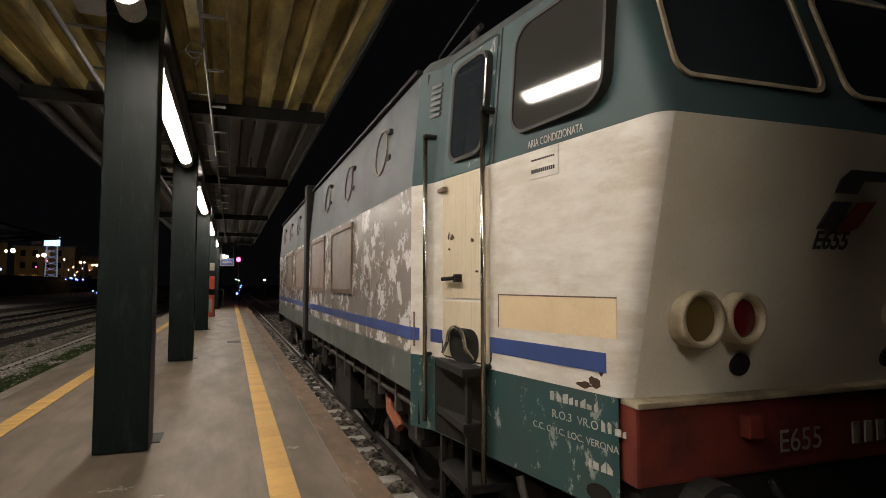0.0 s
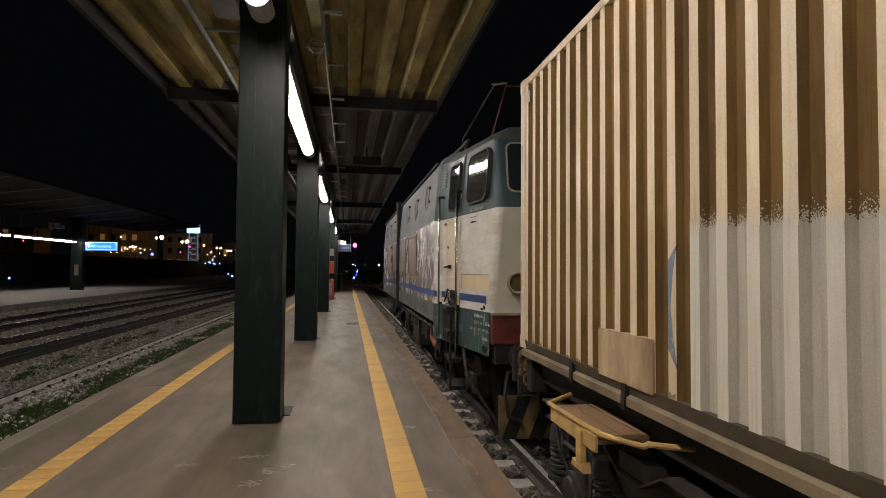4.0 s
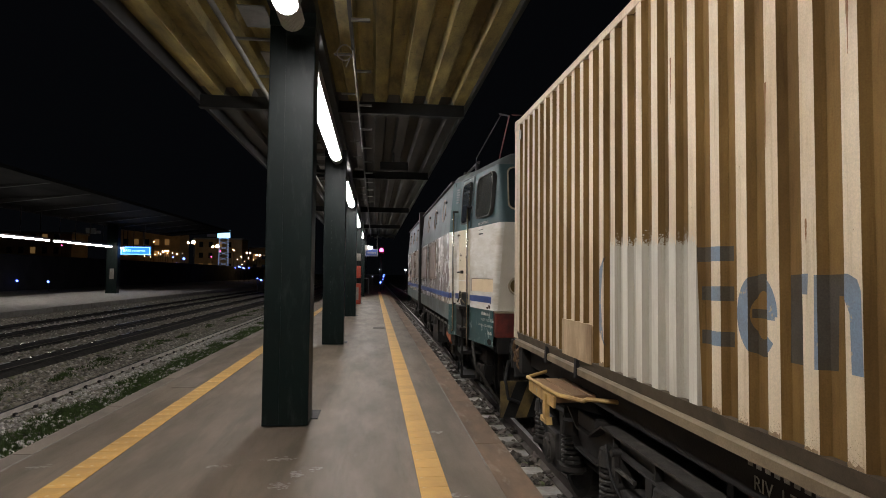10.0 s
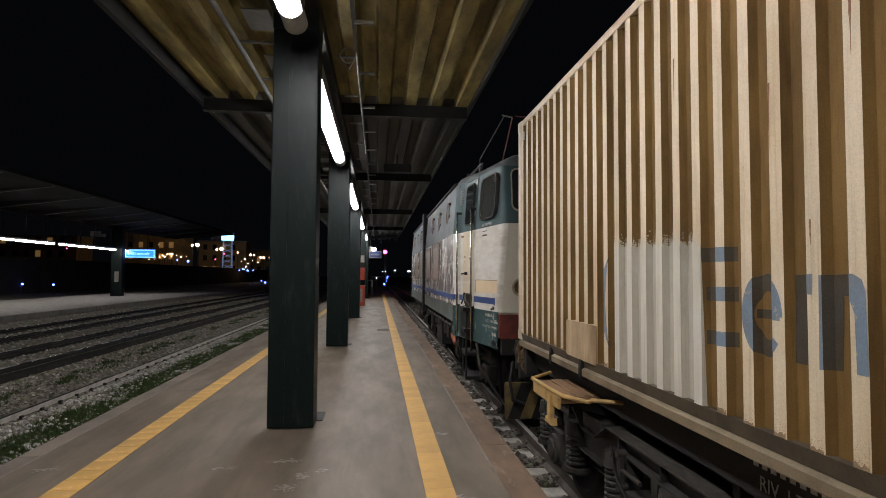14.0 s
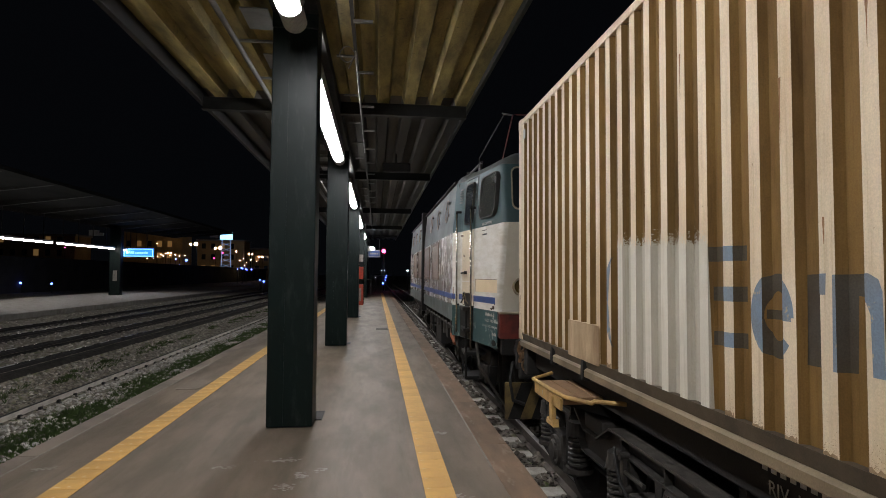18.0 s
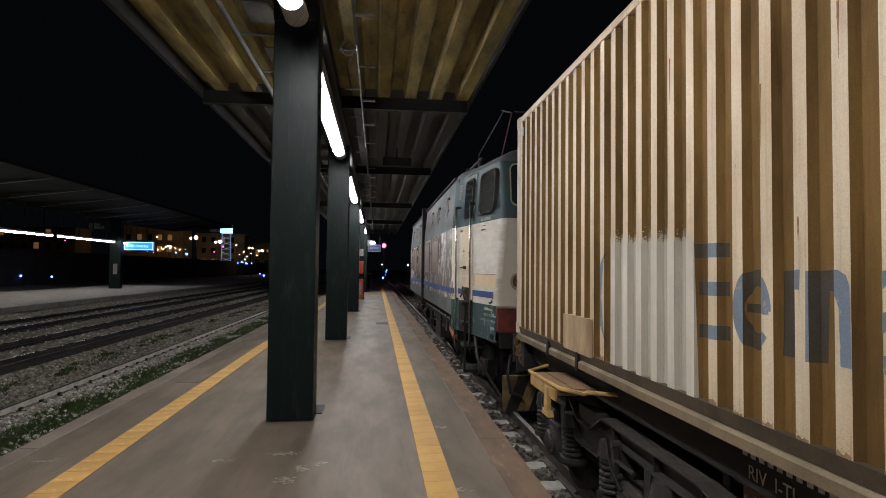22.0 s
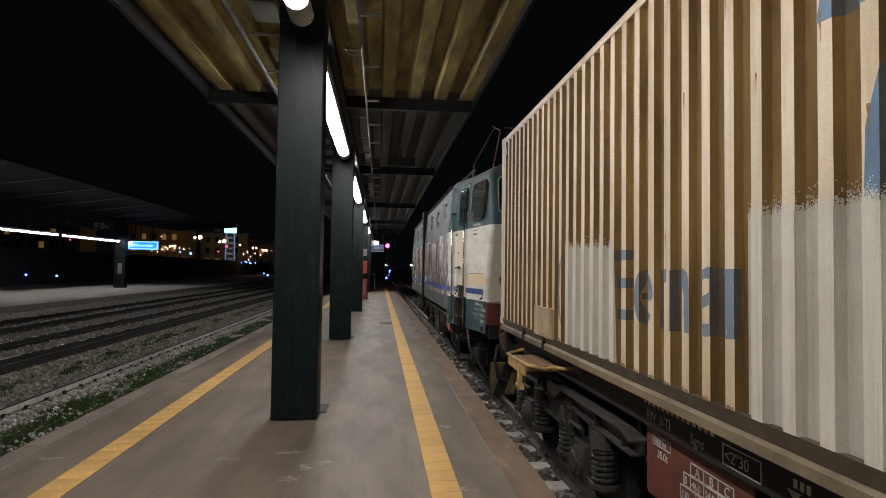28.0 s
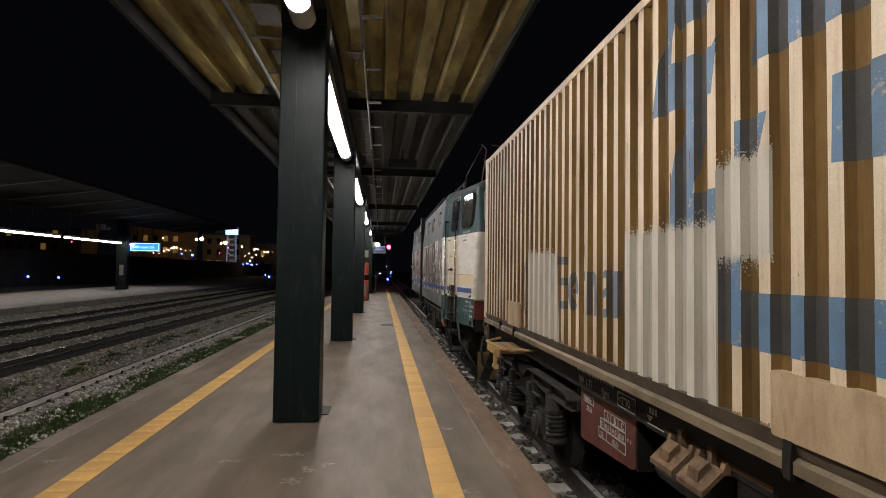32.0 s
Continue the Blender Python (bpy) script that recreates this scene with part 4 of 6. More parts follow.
# small grille behind the door, side hatch, seams
b = B()
for i in range(6):
    on_side(b, [(9.51, 2.89 + i * 0.042), (9.62, 2.89 + i * 0.042), (9.62, 2.913 + i * 0.042), (9.51, 2.913 + i * 0.042)], 0.0, 0.012)
part("vent_grille", b, M_GREYROOF, loco)
part("hatch", ring_on(B(), [(9.69, 1.29), (10.10, 1.29), (10.10, 1.53), (9.69, 1.53)], [(9.70, 1.30), (10.09, 1.30), (10.09, 1.52), (9.70, 1.52)], -0.002, 0.004), M_LOUVRE, loco)
part("seam", on_side(B(), [(9.64, 0.76), (9.655, 0.76), (9.655, 3.22), (9.64, 3.22)], -0.002, 0.006), M_BLACK, loco, "dark sheet seam")
part("seam", on_side(B(), [(8.918, 2.42), (8.928, 2.42), (8.928, 3.24), (8.918, 3.24)], -0.002, 0.01), M_GREYROOF, loco)
# lettering on the side
k = math.degrees(math.atan(0.286))
text_part("lettering", "ARIA CONDIZIONATA", 0.056, face_side(side_x(8.61, 2.44) - 0.006, 8.612, 2.44, k) @ Matrix.Diagonal((0.66, 1, 1, 1)), M_LETTER, loco, "white stencilled lettering")
note = part("notice_plate", on_side(B(), [(8.40, 2.268), (8.605, 2.268), (8.605, 2.412), (8.40, 2.412)], -0.002, 0.004), M_WHITE, loco, "small white notice with two lines")
for z, h in ((2.362, 0.009), (2.298, 0.020)):
    for i in range(12):
        part("bar", on_side(B(), [(8.425 + 0.0135 * i, z), (8.434 + 0.0135 * i, z), (8.434 + 0.0135 * i, z + h), (8.425 + 0.0135 * i, z + h)], 0.0, 0.006), M_INK, note)
text_part("lettering", "R.O.3  VR.O", 0.055, face_side(side_x(8.457, 1.1) - 0.006, 8.457, 1.075, k), M_LETTER, loco, "faded white lettering")
text_part("lettering", "C.C. OM.C. LOC. VERONA", 0.045, face_side(side_x(8.585, 1.0) - 0.006, 8.585, 1.0, k), M_LETTER, loco, "faded white lettering")
b = B()
rr = random.Random(5)
for z, y0, y1 in ((1.155, 8.2, 8.47), (1.075, 8.05, 8.17), (0.90, 8.10, 8.24)):
    b = B()
    y = y1
    while y > y0:
        w = rr.uniform(0.012, 0.03)
        on_side(b, [(y - w, z), (y, z), (y, z + rr.uniform(0.02, 0.05)), (y - w, z + rr.uniform(0.02, 0.05))], 0.0, 0.004)
        y -= w + rr.uniform(0.008, 0.02)
    part("flaked_lettering", b, M_LETTER, loco)
part("jacking_hole", on_side(B(), [(8.19 + 0.065 * math.cos(a), 0.80 + 0.042 * math.sin(a)) for a in np.linspace(0, 2 * math.pi, 17)[:-1]], -0.01, 0.005), M_BLACK, loco, "oval black jacking hole")

# cab front
def front(x, z, o=0.0):
    return (x, 7.80 - 0.03 * (x - 1.77) / 1.0 + lean(z) - o, z)


def on_front(bm, outline, o0, o1):
    a = [bm.verts.new(front(x, z, o0)) for x, z in outline]
    b = [bm.verts.new(front(x, z, o1)) for x, z in outline]
    n = len(outline)
    bm.faces.new(b)
    for i in range(n):
        bm.faces.new((a[i], a[(i + 1) % n], b[(i + 1) % n], b[i]))
    bmesh.ops.recalc_face_normals(bm, faces=bm.faces[:])
    return bm


for s in (0, 1):
    f = (lambda x: 2 * MIDX - x) if s else (lambda x: x)
    xs = sorted((f(1.83), f(2.71)))
    wo, wi = rounded(xs[0], xs[1], 2.59, 3.20, 0.09), rounded(xs[0] + 0.02, xs[1] - 0.02, 2.61, 3.18, 0.08)
    b = B()
    rows_ = [[b.verts.new(front(x, z, o)) for x, z in line] for line, o in ((wo, 0.0), (wo, 0.02), (wi, 0.02), (wi, 0.0))]
    for p, q in zip(rows_, rows_[1:]):
        for i in range(len(wo)):
            b.faces.new((p[i], p[(i + 1) % len(wo)], q[(i + 1) % len(wo)], q[i]))
    bmesh.ops.recalc_face_normals(b, faces=b.faces[:])
    ws = part("windscreen", b, M_HEADRIM, loco, "yellowed windscreen seal")
    part("pane", on_front(B(), wi, -0.01, 0.006), M_GLASS, ws, "dark windscreen glass")
    for x, lens, lab in ((1.97, M_LENS, "unlit headlamp"), (2.215, M_REDLENS, "red tail lamp")):
        r = 0.112 if x < 2.1 else 0.102
        c = Vector(front(f(x), 1.575, 0.0))
        b = B()
        n = 28
        prof = [(r + 0.012, 0.03), (r + 0.012, -0.105), (r + 0.006, -0.115), (r - 0.010, -0.115), (r - 0.018, -0.06)]
        loft(b, [[(c.x + q * math.cos(a), c.y + d + 0.02, c.z + q * math.sin(a)) for a in np.linspace(0, 2 * math.pi, n + 1)[:-1]] for q, d in prof], True)
        bmesh.ops.recalc_face_normals(b, faces=b.faces[:])
        hl = part("headlight", b, M_HEADRIM, loco, lab, smooth=True)
        b = B()
        loft(b, [[(c.x + q * math.cos(a), c.y + d + 0.02, c.z + q * math.sin(a)) for a in np.linspace(0, 2 * math.pi, n + 1)[:-1]] for q, d in ((r - 0.012, -0.062), (r * 0.6, -0.080), (0.012, -0.086))], True)
        b.faces.new([v for v in b.verts][-n:])
        bmesh.ops.recalc_face_normals(b, faces=b.faces[:])
        part("lens", b, lens, hl, smooth=True)
    b = on_front(B(), [(f(2.28) + 0.055 * math.cos(a), 1.36 + 0.05 * math.sin(a)) for a in np.linspace(0, 2 * math.pi, 21)[:-1]], -0.01, 0.008)
    part("socket_hole", b, M_BLACK, loco, "round black socket")
# emblem in plain shapes and class lettering
b = B()
on_front(b, [(2.75, 2.20), (2.81, 2.245), (3.06, 2.245), (3.04, 2.20), (2.90, 2.20), (2.86, 2.14), (2.73, 2.14)], 0.0, 0.012)
on_front(b, [(2.72, 2.10), (2.84, 2.10), (2.76, 1.975), (2.64, 1.975)], 0.0, 0.012)
part("emblem", b, M_INK, loco, "black and red painted emblem")
part("emblem", on_front(B(), [(2.88, 2.10), (3.00, 2.11), (2.90, 1.985), (2.82, 1.955), (2.66, 1.955), (2.68, 1.965), (2.78, 1.975)], 0.0, 0.012), M_RED, loco)
slant = Matrix(((1, 0.25, 0, 0), (0, 1, 0, 0), (0, 0, 1, 0), (0, 0, 0, 1)))
mt = Matrix.Translation(front(2.60, 1.885, 0.028)) @ Matrix.Rotation(radians(90 + 11.9), 4, "X") @ slant
text_part("class_lettering", "E655", 0.115, mt, M_INK, loco, "black slanted class lettering", bold=0.003)
# buffer beam, buffers, hoses, plough
# black here covers both the soot and the shade of the buffers
part("lower_beam", box(B(), 1.70, 2 * MIDX - 1.70, 8.0, 8.20, 0.66, 0.885, 0.02), M_BLACK, loco, "sooty lower part of the buffer beam, black for shade too")
beam = part("buffer_beam", box(B(), 1.664, 2 * MIDX - 1.664, 7.985, 8.20, 0.88, 1.232, 0.02), M_RED, loco, "weathered red buffer beam")
mt = Matrix.Translation((2.48, 7.980, 0.96)) @ Matrix.Rotation(radians(90), 4, "X")
text_part("class_lettering", "E655", 0.145, mt, M_CHALK, beam, "faded white lettering")
for i in range(3):
    part("number_bar", box(B(), 2.98 + i * 0.09, 3.03 + i * 0.09, 7.976, 7.986, 0.96, 1.06), M_CHALK, beam)
part("ledge", box(B(), 1.66, 2 * MIDX - 1.66, 7.955, 8.10, 1.208, 1.234, 0.008), M_HEADRIM, loco, "rusty ledge under the cab front")
for x in (2.03, 2 * MIDX - 2.03):
    b = rod(B(), (x, 8.08, 0.74), (x, 7.53, 0.74), 0.125, 20)
    rod(b, (x, 8.06, 0.74), (x, 7.86, 0.74), 0.16, 20)
    bf = part("buffer", b, M_STEEL_DARK, loco, "greasy steel buffer", smooth=False)
    part("buffer_head", box(B(), x - 0.24, x + 0.24, 7.47, 7.53, 0.56, 0.92, 0.02), M_STEEL_DARK, bf)
    part("lamp_iron", box(B(), x + 0.22, x + 0.30, 7.92, 7.985, 1.05, 1.15, 0.004), M_RED, loco)
b = pipe(B(), [(1.96, 7.98, 0.60), (1.84, 7.86, 0.58), (1.80, 7.80, 0.36), (1.84, 7.78, 0.12), (2.0, 7.8, 0.06)], 0.022)
part("brake_hose", b, M_STEEL_DARK, loco)
b = pipe(B(), [(2.45, 8.05, 0.85), (2.40, 7.60, 0.50), (2.60, 7.20, 0.42), (2.8, 6.9, 0.70)], 0.03)
part("brake_hose", b, M_BLACK, loco)
plough = part("plough", box(B(), 1.74, 2 * MIDX - 1.74, 7.92, 7.98, -0.16, 0.32, 0.01), M_PLOUGH, loco, "yellow and black striped plough plate")
b = B()
for i in range(6):
    x = 1.78 + i * 0.33
    prism(b, [(x, -0.155), (x + 0.17, -0.155), (x + 0.36, 0.315), (x + 0.19, 0.315)], "y", 7.914, 7.94)
part("stripes", b, M_BLACK, plough)

# pantographs and roof fittings
panto = part("pantograph", pipe(B(), [(2.00, 9.65, 3.55), (1.90, 8.29, 3.97), (1.93, 9.27, 4.30)], 0.010), M_RED, loco, "thin reddish pantograph arms")
part("arm", pipe(B(), [(3.55, 9.65, 3.55), (3.65, 8.29, 3.97), (3.62, 9.27, 4.30)], 0.010), M_RED, panto)
part("arm", pipe(B(), [(1.94, 9.27, 4.30), (1.90, 11.0, 3.94), (2.0, 11.6, 3.55)], 0.009), M_STEEL_DARK, panto)
part("contact_strip", pipe(B(), [(1.90, 8.29, 3.97), (1.91, 9.27, 4.31)], 0.012), M_STEEL_DARK, panto)
b = B()
for y in np.arange(9.6, 15.2, 0.9):
    rod(b, (1.60, y, 3.40), (1.60, y, 3.57), 0.03)
rod(b, (1.60, 9.5, 3.57), (1.60, 15.2, 3.57), 0.022)
rod(b, (1.60, 15.8, 3.57), (1.60, 21.2, 3.57), 0.022)
part("roof_conduit", b, M_STEEL_DARK, loco)
part("horn", rod(B(), (2.23, 8.5, 3.46), (2.23, 8.5, 3.69), 0.028, 12), M_GALV, loco)
part("roof_box", box(B(), 1.75, 3.8, 16.5, 20.5, 3.50, 3.72, 0.03), M_GREYROOF, loco)
part("roof_box", box(B(), 1.85, 3.7, 12.0, 15.0, 3.50, 3.68, 0.03), M_GREYROOF, loco)

# bogies: frame, axle boxes, springs and wheels
SHAPED = False
WHEELS = []


def coil(x, y, z0, z1, r, turns):
    """A coil spring standing at x, y."""
    n = turns * 10
    return pipe(B(), [(x + r * math.cos(6.2832 * i / 10), y + r * math.sin(6.2832 * i / 10), z0 + (z1 - z0) * i / n) for i in range(n + 1)], 0.013, 6)



def wheel(parent, x, y, z, r):
    b = B()
    n = 36
    prof = [(0.02, -0.07), (r * 0.25, -0.07), (r * 0.28, -0.03), (r * 0.82, -0.02), (r * 0.86, -0.065), (r, -0.065), (r + 0.0, 0.05), (r + 0.03, 0.055), (r + 0.03, 0.07), (0.02, 0.07)]
    loft(b, [[(x + d, y + q * math.cos(a), z + q * math.sin(a)) for a in np.linspace(0, 2 * math.pi, n + 1)[:-1]] for q, d in prof], True)
    bmesh.ops.recalc_face_normals(b, faces=b.faces[:])
    w = part("wheel", b, M_BOGIE, parent, "dark steel wheel", at=(x, y, z))
    bt = B()
    loft(bt, [[(x + d, y + q * math.cos(a), z + q * math.sin(a)) for a in np.linspace(0, 2 * math.pi, n + 1)[:-1]] for q, d in ((r + 0.001, -0.066), (r + 0.002, 0.05))], True)
    bmesh.ops.recalc_face_normals(bt, faces=bt.faces[:])
    part("tread", bt, M_GREASE, w)
    WHEELS.append((w, r))


for yc in (along(10.25), along(MIDY), 2 * along(MIDY) - along(10.25)):
    bog = part("bogie_frame", box(B(), 1.74, 1.86, yc - 1.7, yc + 1.9, 0.32, 0.56, 0.03), M_BLACK, loco, "black bogie frame with springs")
    for d in (-1.425, 1.425):
        ab = box(B(), 1.67, 1.90, yc + d - 0.17, yc + d + 0.17, 0.06, 0.34, 0.02)
        rod(ab, (1.69, yc + d, 0.19), (1.62, yc + d, 0.19), 0.10, 16)
        part("axle_box", ab, M_GREASE, bog)
        part("pedestal", prism(B(), [(yc + d - 0.30, 0.34), (yc + d + 0.30, 0.34), (yc + d + 0.20, 0.02), (yc + d + 0.17, 0.02), (yc + d + 0.17, 0.30), (yc + d - 0.17, 0.30), (yc + d - 0.17, 0.02), (yc + d - 0.20, 0.02)], "x", 1.72, 1.84), M_BLACK, bog)
    for d in (-1.0, 1.0, 1.78):
        part("spring", coil(1.78, yc + d, 0.56, 0.76, 0.085, 5), M_GREASE, bog)
    part("brake_block", box(B(), 1.98, 2.12, yc - 0.78, yc - 0.70, 0.0, 0.42, 0.01), M_BLACK, bog)
    part("sand_pipe", pipe(B(), [(1.48, yc - 1.9, 0.72), (1.50, yc - 2.05, 0.40), (1.75, yc - 2.1, 0.0), (2.0, yc - 2.05, -0.36)], 0.022), M_GREASE, bog)
    b = B()
    box(b, 1.64, 1.72, yc - 0.5, yc + 0.5, 0.30, 0.62, 0.02)
    rod(b, (1.68, yc - 0.9, 0.40), (1.68, yc - 0.55, 0.40), 0.06)
    rod(b, (1.68, yc + 0.9, 0.40), (1.68, yc + 0.55, 0.40), 0.06)
    part("brake_gear", b, M_BLACK, bog)
    for d in (-1.425, 1.425):
        for x in (2.0975, 3.6025):
            wheel(loco, x, yc + d, -0.45 + 0.625, 0.625)
SHAPED = True
part("hand_lever", pipe(B(), [(1.38, 10.9, 0.74), (1.36, 10.8, 0.62), (1.40, 10.62, 0.5)], 0.045), M_ORANGE, loco, "orange rubber cover")
for y in np.arange(9.75, 15.4, 0.55):
    part("pipe_bracket", box(B(), 1.26, 1.32, y, y + 0.05, 0.70 + 0.1 * math.sin(y * 7), 0.985), M_GREASE, loco)
    part("under_pipe", rod(B(), (1.29, y, 0.84), (1.29, y + 0.55, 0.84), 0.022, 8), M_GREASE, loco)
for y in (9.9, 11.3, 14.4):
    part("sand_box", box(B(), 1.34, 1.58, y, y + 0.32, 0.52, 0.82, 0.02), M_BLACK, loco, "grimy sand box")
part("equipment_box", box(B(), 1.36, 1.9, 12.6, 13.6, 0.25, 0.80, 0.03), M_BLACK, loco)

SHAPED = False

# ---------------------------------------------------------------- wagon and container
wagon = thing("flat_wagon", 2.87, 0.6, -0.45, "dark brown flat wagon with a pale side sill, carrying a container", "wagon")
WX = 1.64
sill = part("side_sill", prism(B(), [(WX, 0.925), (WX + 0.05, 0.905), (WX + 0.14, 0.905), (WX + 0.14, 0.99), (WX + 0.02, 0.99), (WX, 0.975)], "y", -5.6, 6.72), M_SILL, wagon, "pale dusty steel side sill")
part("main_beam", box(B(), WX + 0.15, WX + 0.24, -5.4, 6.6, 0.692, 0.903), M_BLACK, wagon, "black longitudinal beam")
part("main_beam", box(B(), 3.85, 3.94, -5.4, 6.6, 0.62, 0.91), M_BLACK, wagon)
part("deck", box(B(), WX + 0.12, 4.09, -5.6, 6.70, 0.92, 0.99), M_BLACK, wagon)
part("headstock", box(B(), WX + 0.05, 4.06, 6.58, 6.74, 0.60, 0.99, 0.02), M_BLACK, wagon)
for x in (2.0, 3.75):
    bf = part("buffer", rod(B(), (x, 6.74, 0.66), (x, 7.24, 0.66), 0.11, 18), M_STEEL_DARK, wagon, "rusty buffer")
    part("buffer_head", box(B(), x - 0.24, x + 0.24, 7.24, 7.29, 0.44, 0.88, 0.03), M_STEEL_DARK, bf)
part("end_cock", pipe(B(), [(1.70, 6.72, 0.955), (1.665, 6.80, 0.94), (1.66, 6.86, 0.86), (1.70, 6.90, 0.78), (1.69, 6.93, 0.70)], 0.024), M_RUST, wagon, "rusty shunter's handle")
b = prism(B(), [(1.67, 0.84), (1.74, 0.90), (1.80, 0.84), (1.77, 0.74), (1.69, 0.76)], "y", 6.745, 6.83)
rod(b, (1.735, 6.74, 0.82), (1.735, 6.90, 0.82), 0.036, 12)
rod(b, (1.66, 6.86, 0.80), (1.80, 6.86, 0.84), 0.018, 8)
part("valve", b, M_RUST, wagon, "rusty brake valve")
part("lashing_ring", pipe(B(), [(1.735 + 0.05 * math.cos(a), 6.80, 0.68 + 0.06 * math.sin(a)) for a in np.linspace(1.2, 7.2, 13)], 0.012, 6), M_RUST, wagon)
part("corner_gusset", prism(B(), [(1.67, 0.905), (1.82, 0.905), (1.82, 0.78), (1.74, 0.82)], "y", 6.66, 6.70), M_RUST, wagon)
b = pipe(B(), [(1.95, 6.85, 0.72), (1.88, 6.92, 0.5), (1.95, 6.95, 0.3), (2.1, 6.95, 0.4)], 0.03)
part("air_hose", b, M_BLACK, wagon)
# shunter's step of boards with a yellow rail
step = part("shunter_step", box(B(), 1.47, 1.98, 4.62, 5.36, 0.705, 0.735, 0.004), M_STEPWOOD, wagon, "weathered wooden step boards")
for i in range(4):
    part("board", box(B(), 1.47 + i * 0.13, 1.59 + i * 0.13, 4.60, 5.38, 0.737, 0.765, 0.004), M_STEPWOOD, step)
part("yellow_rail", pipe(B(), [(1.66, 5.55, 0.80), (1.44, 5.40, 0.775), (1.45, 4.95, 0.775), (1.47, 4.58, 0.775), (1.58, 4.30, 0.785), (1.60, 4.29, 0.80), (1.80, 4.17, 0.80)], 0.017), M_STEPYEL, step, "yellow painted tube rail")
part("side_plate", box(B(), 1.445, 1.465, 4.62, 5.38, 0.66, 0.755, 0.004), M_STEPYEL, step, "yellow side plate")
b = B()
box(b, 1.43, 1.47, 4.80, 4.88, 0.52, 0.74, 0.006)
prism(b, [(4.74, 0.50), (4.94, 0.50), (4.92, 0.545), (4.86, 0.53), (4.80, 0.53), (4.76, 0.56)], "x", 1.425, 1.475)
part("rope_hook", b, M_STEPYEL, step, "yellow rope hook")
text_part("lettering", "T", 0.05, face_side(1.442, 5.12, 0.69), M_LETTER, step)
for y in (4.70, 5.26):
    part("gusset", prism(B(), [(1.46, 0.70), (1.98, 0.70), (1.98, 0.55)], "y", y, y + 0.04), M_BLACK, step)
for y in (5.45, 4.62, -0.38):
    part("stanchion_foot", prism(B(), [(WX - 0.004, 1.055), (WX - 0.010, 1.0), (WX - 0.014, 0.90), (WX + 0.05, 0.89), (WX + 0.05, 1.0)], "y", y, y + 0.05), M_BLACK, wagon)
# brown-red tank panel with its tables
panel = part("load_panel", prism(B(), [(1.57, 0.67), (2.76, 0.67), (2.76, 0.215), (2.72, 0.20), (1.62, 0.27), (1.57, 0.30)], "x", 1.855, 1.875), M_WAGONRED, wagon, "brown-red steel panel with white load table")
part("panel_side", box(B(), 1.86, 2.6, 1.55, 1.57, 0.28, 0.67), M_BLACK, wagon)
b = B()


def frame_lines(bm, x, y0, y1, z0, z1, w=0.008):
    for a in ((y0, y1, z0, z0 + w), (y0, y1, z1 - w, z1), (y0, y0 + w, z0, z1), (y1 - w, y1, z0, z1)):
        box(bm, x - 0.003, x, *a)
    return bm


PX = 1.854
for r_ in ((2.42, 2.67, 0.555, 0.625), (1.74, 2.18, 0.505, 0.585), (1.74, 2.26, 0.420, 0.505), (1.74, 2.30, 0.335, 0.420)):
    part("table_frame", frame_lines(B(), PX, *r_), M_LETTER, panel)
for y in (1.885, 2.03, 2.175):
    part("table_line", box(B(), PX - 0.003, PX, y, y + 0.007, 0.42, 0.585 if y < 2.1 else 0.505), M_LETTER, panel)
part("table_line", box(B(), PX - 0.003, PX, 2.12, 2.127, 0.335, 0.42), M_LETTER, panel)
for words, size, y, z in (("A", 0.075, 2.125, 0.518), ("B", 0.075, 1.975, 0.518), ("C", 0.075, 1.83, 0.518), ("S", 0.065, 2.245, 0.437), ("46.0", 0.058, 2.165, 0.437), ("54.0", 0.058, 2.02, 0.437), ("62.0", 0.058, 1.875, 0.437),
                          ("35.0t", 0.068, 2.60, 0.485), ("7800 kg", 0.055, 2.655, 0.57), ("120", 0.055, 2.28, 0.352), ("00.0t", 0.058, 2.00, 0.352), ("* *", 0.07, 1.715, 0.43)):
    text_part("lettering", words, size, face_side(PX - 0.002, y, z), M_LETTER, panel, "white load table lettering", bold=0.001)
text_part("lettering", "RIV  I-TI", 0.095, face_side(WX + 0.146, 2.62, 0.735), M_LETTER, wagon, "white lettering on the black beam")
text_part("lettering", "Sgns", 0.085, face_side(WX + 0.146, 2.06, 0.735), M_LETTER, wagon)
for i in range(14):
    part("number_bar", box(B(), WX + 0.146, WX + 0.149, 2.625 - 0.062 * i, 2.66 - 0.062 * i, 0.835, 0.895), M_LETTER, wagon)
part("table_frame", frame_lines(B(), WX + 0.149, 1.42, 1.74, 0.72, 0.83), M_LETTER, wagon)
text_part("lettering", '<2"30', 0.085, face_side(WX + 0.146, 1.72, 0.745), M_LETTER, wagon)
b = B()
prism(b, [(1.20, 0.735), (1.245, 0.775), (1.155, 0.775)], "x", WX + 0.146, WX + 0.149)
box(b, WX + 0.146, WX + 0.149, 1.0, 1.24, 0.715, 0.723)
part("triangle_mark", b, M_LETTER, wagon)
for y in (1.18, 1.14, 1.10):
    part("bar", box(B(), WX + 0.146, WX + 0.149, y, y + 0.024, 0.79, 0.83), M_LETTER, wagon)
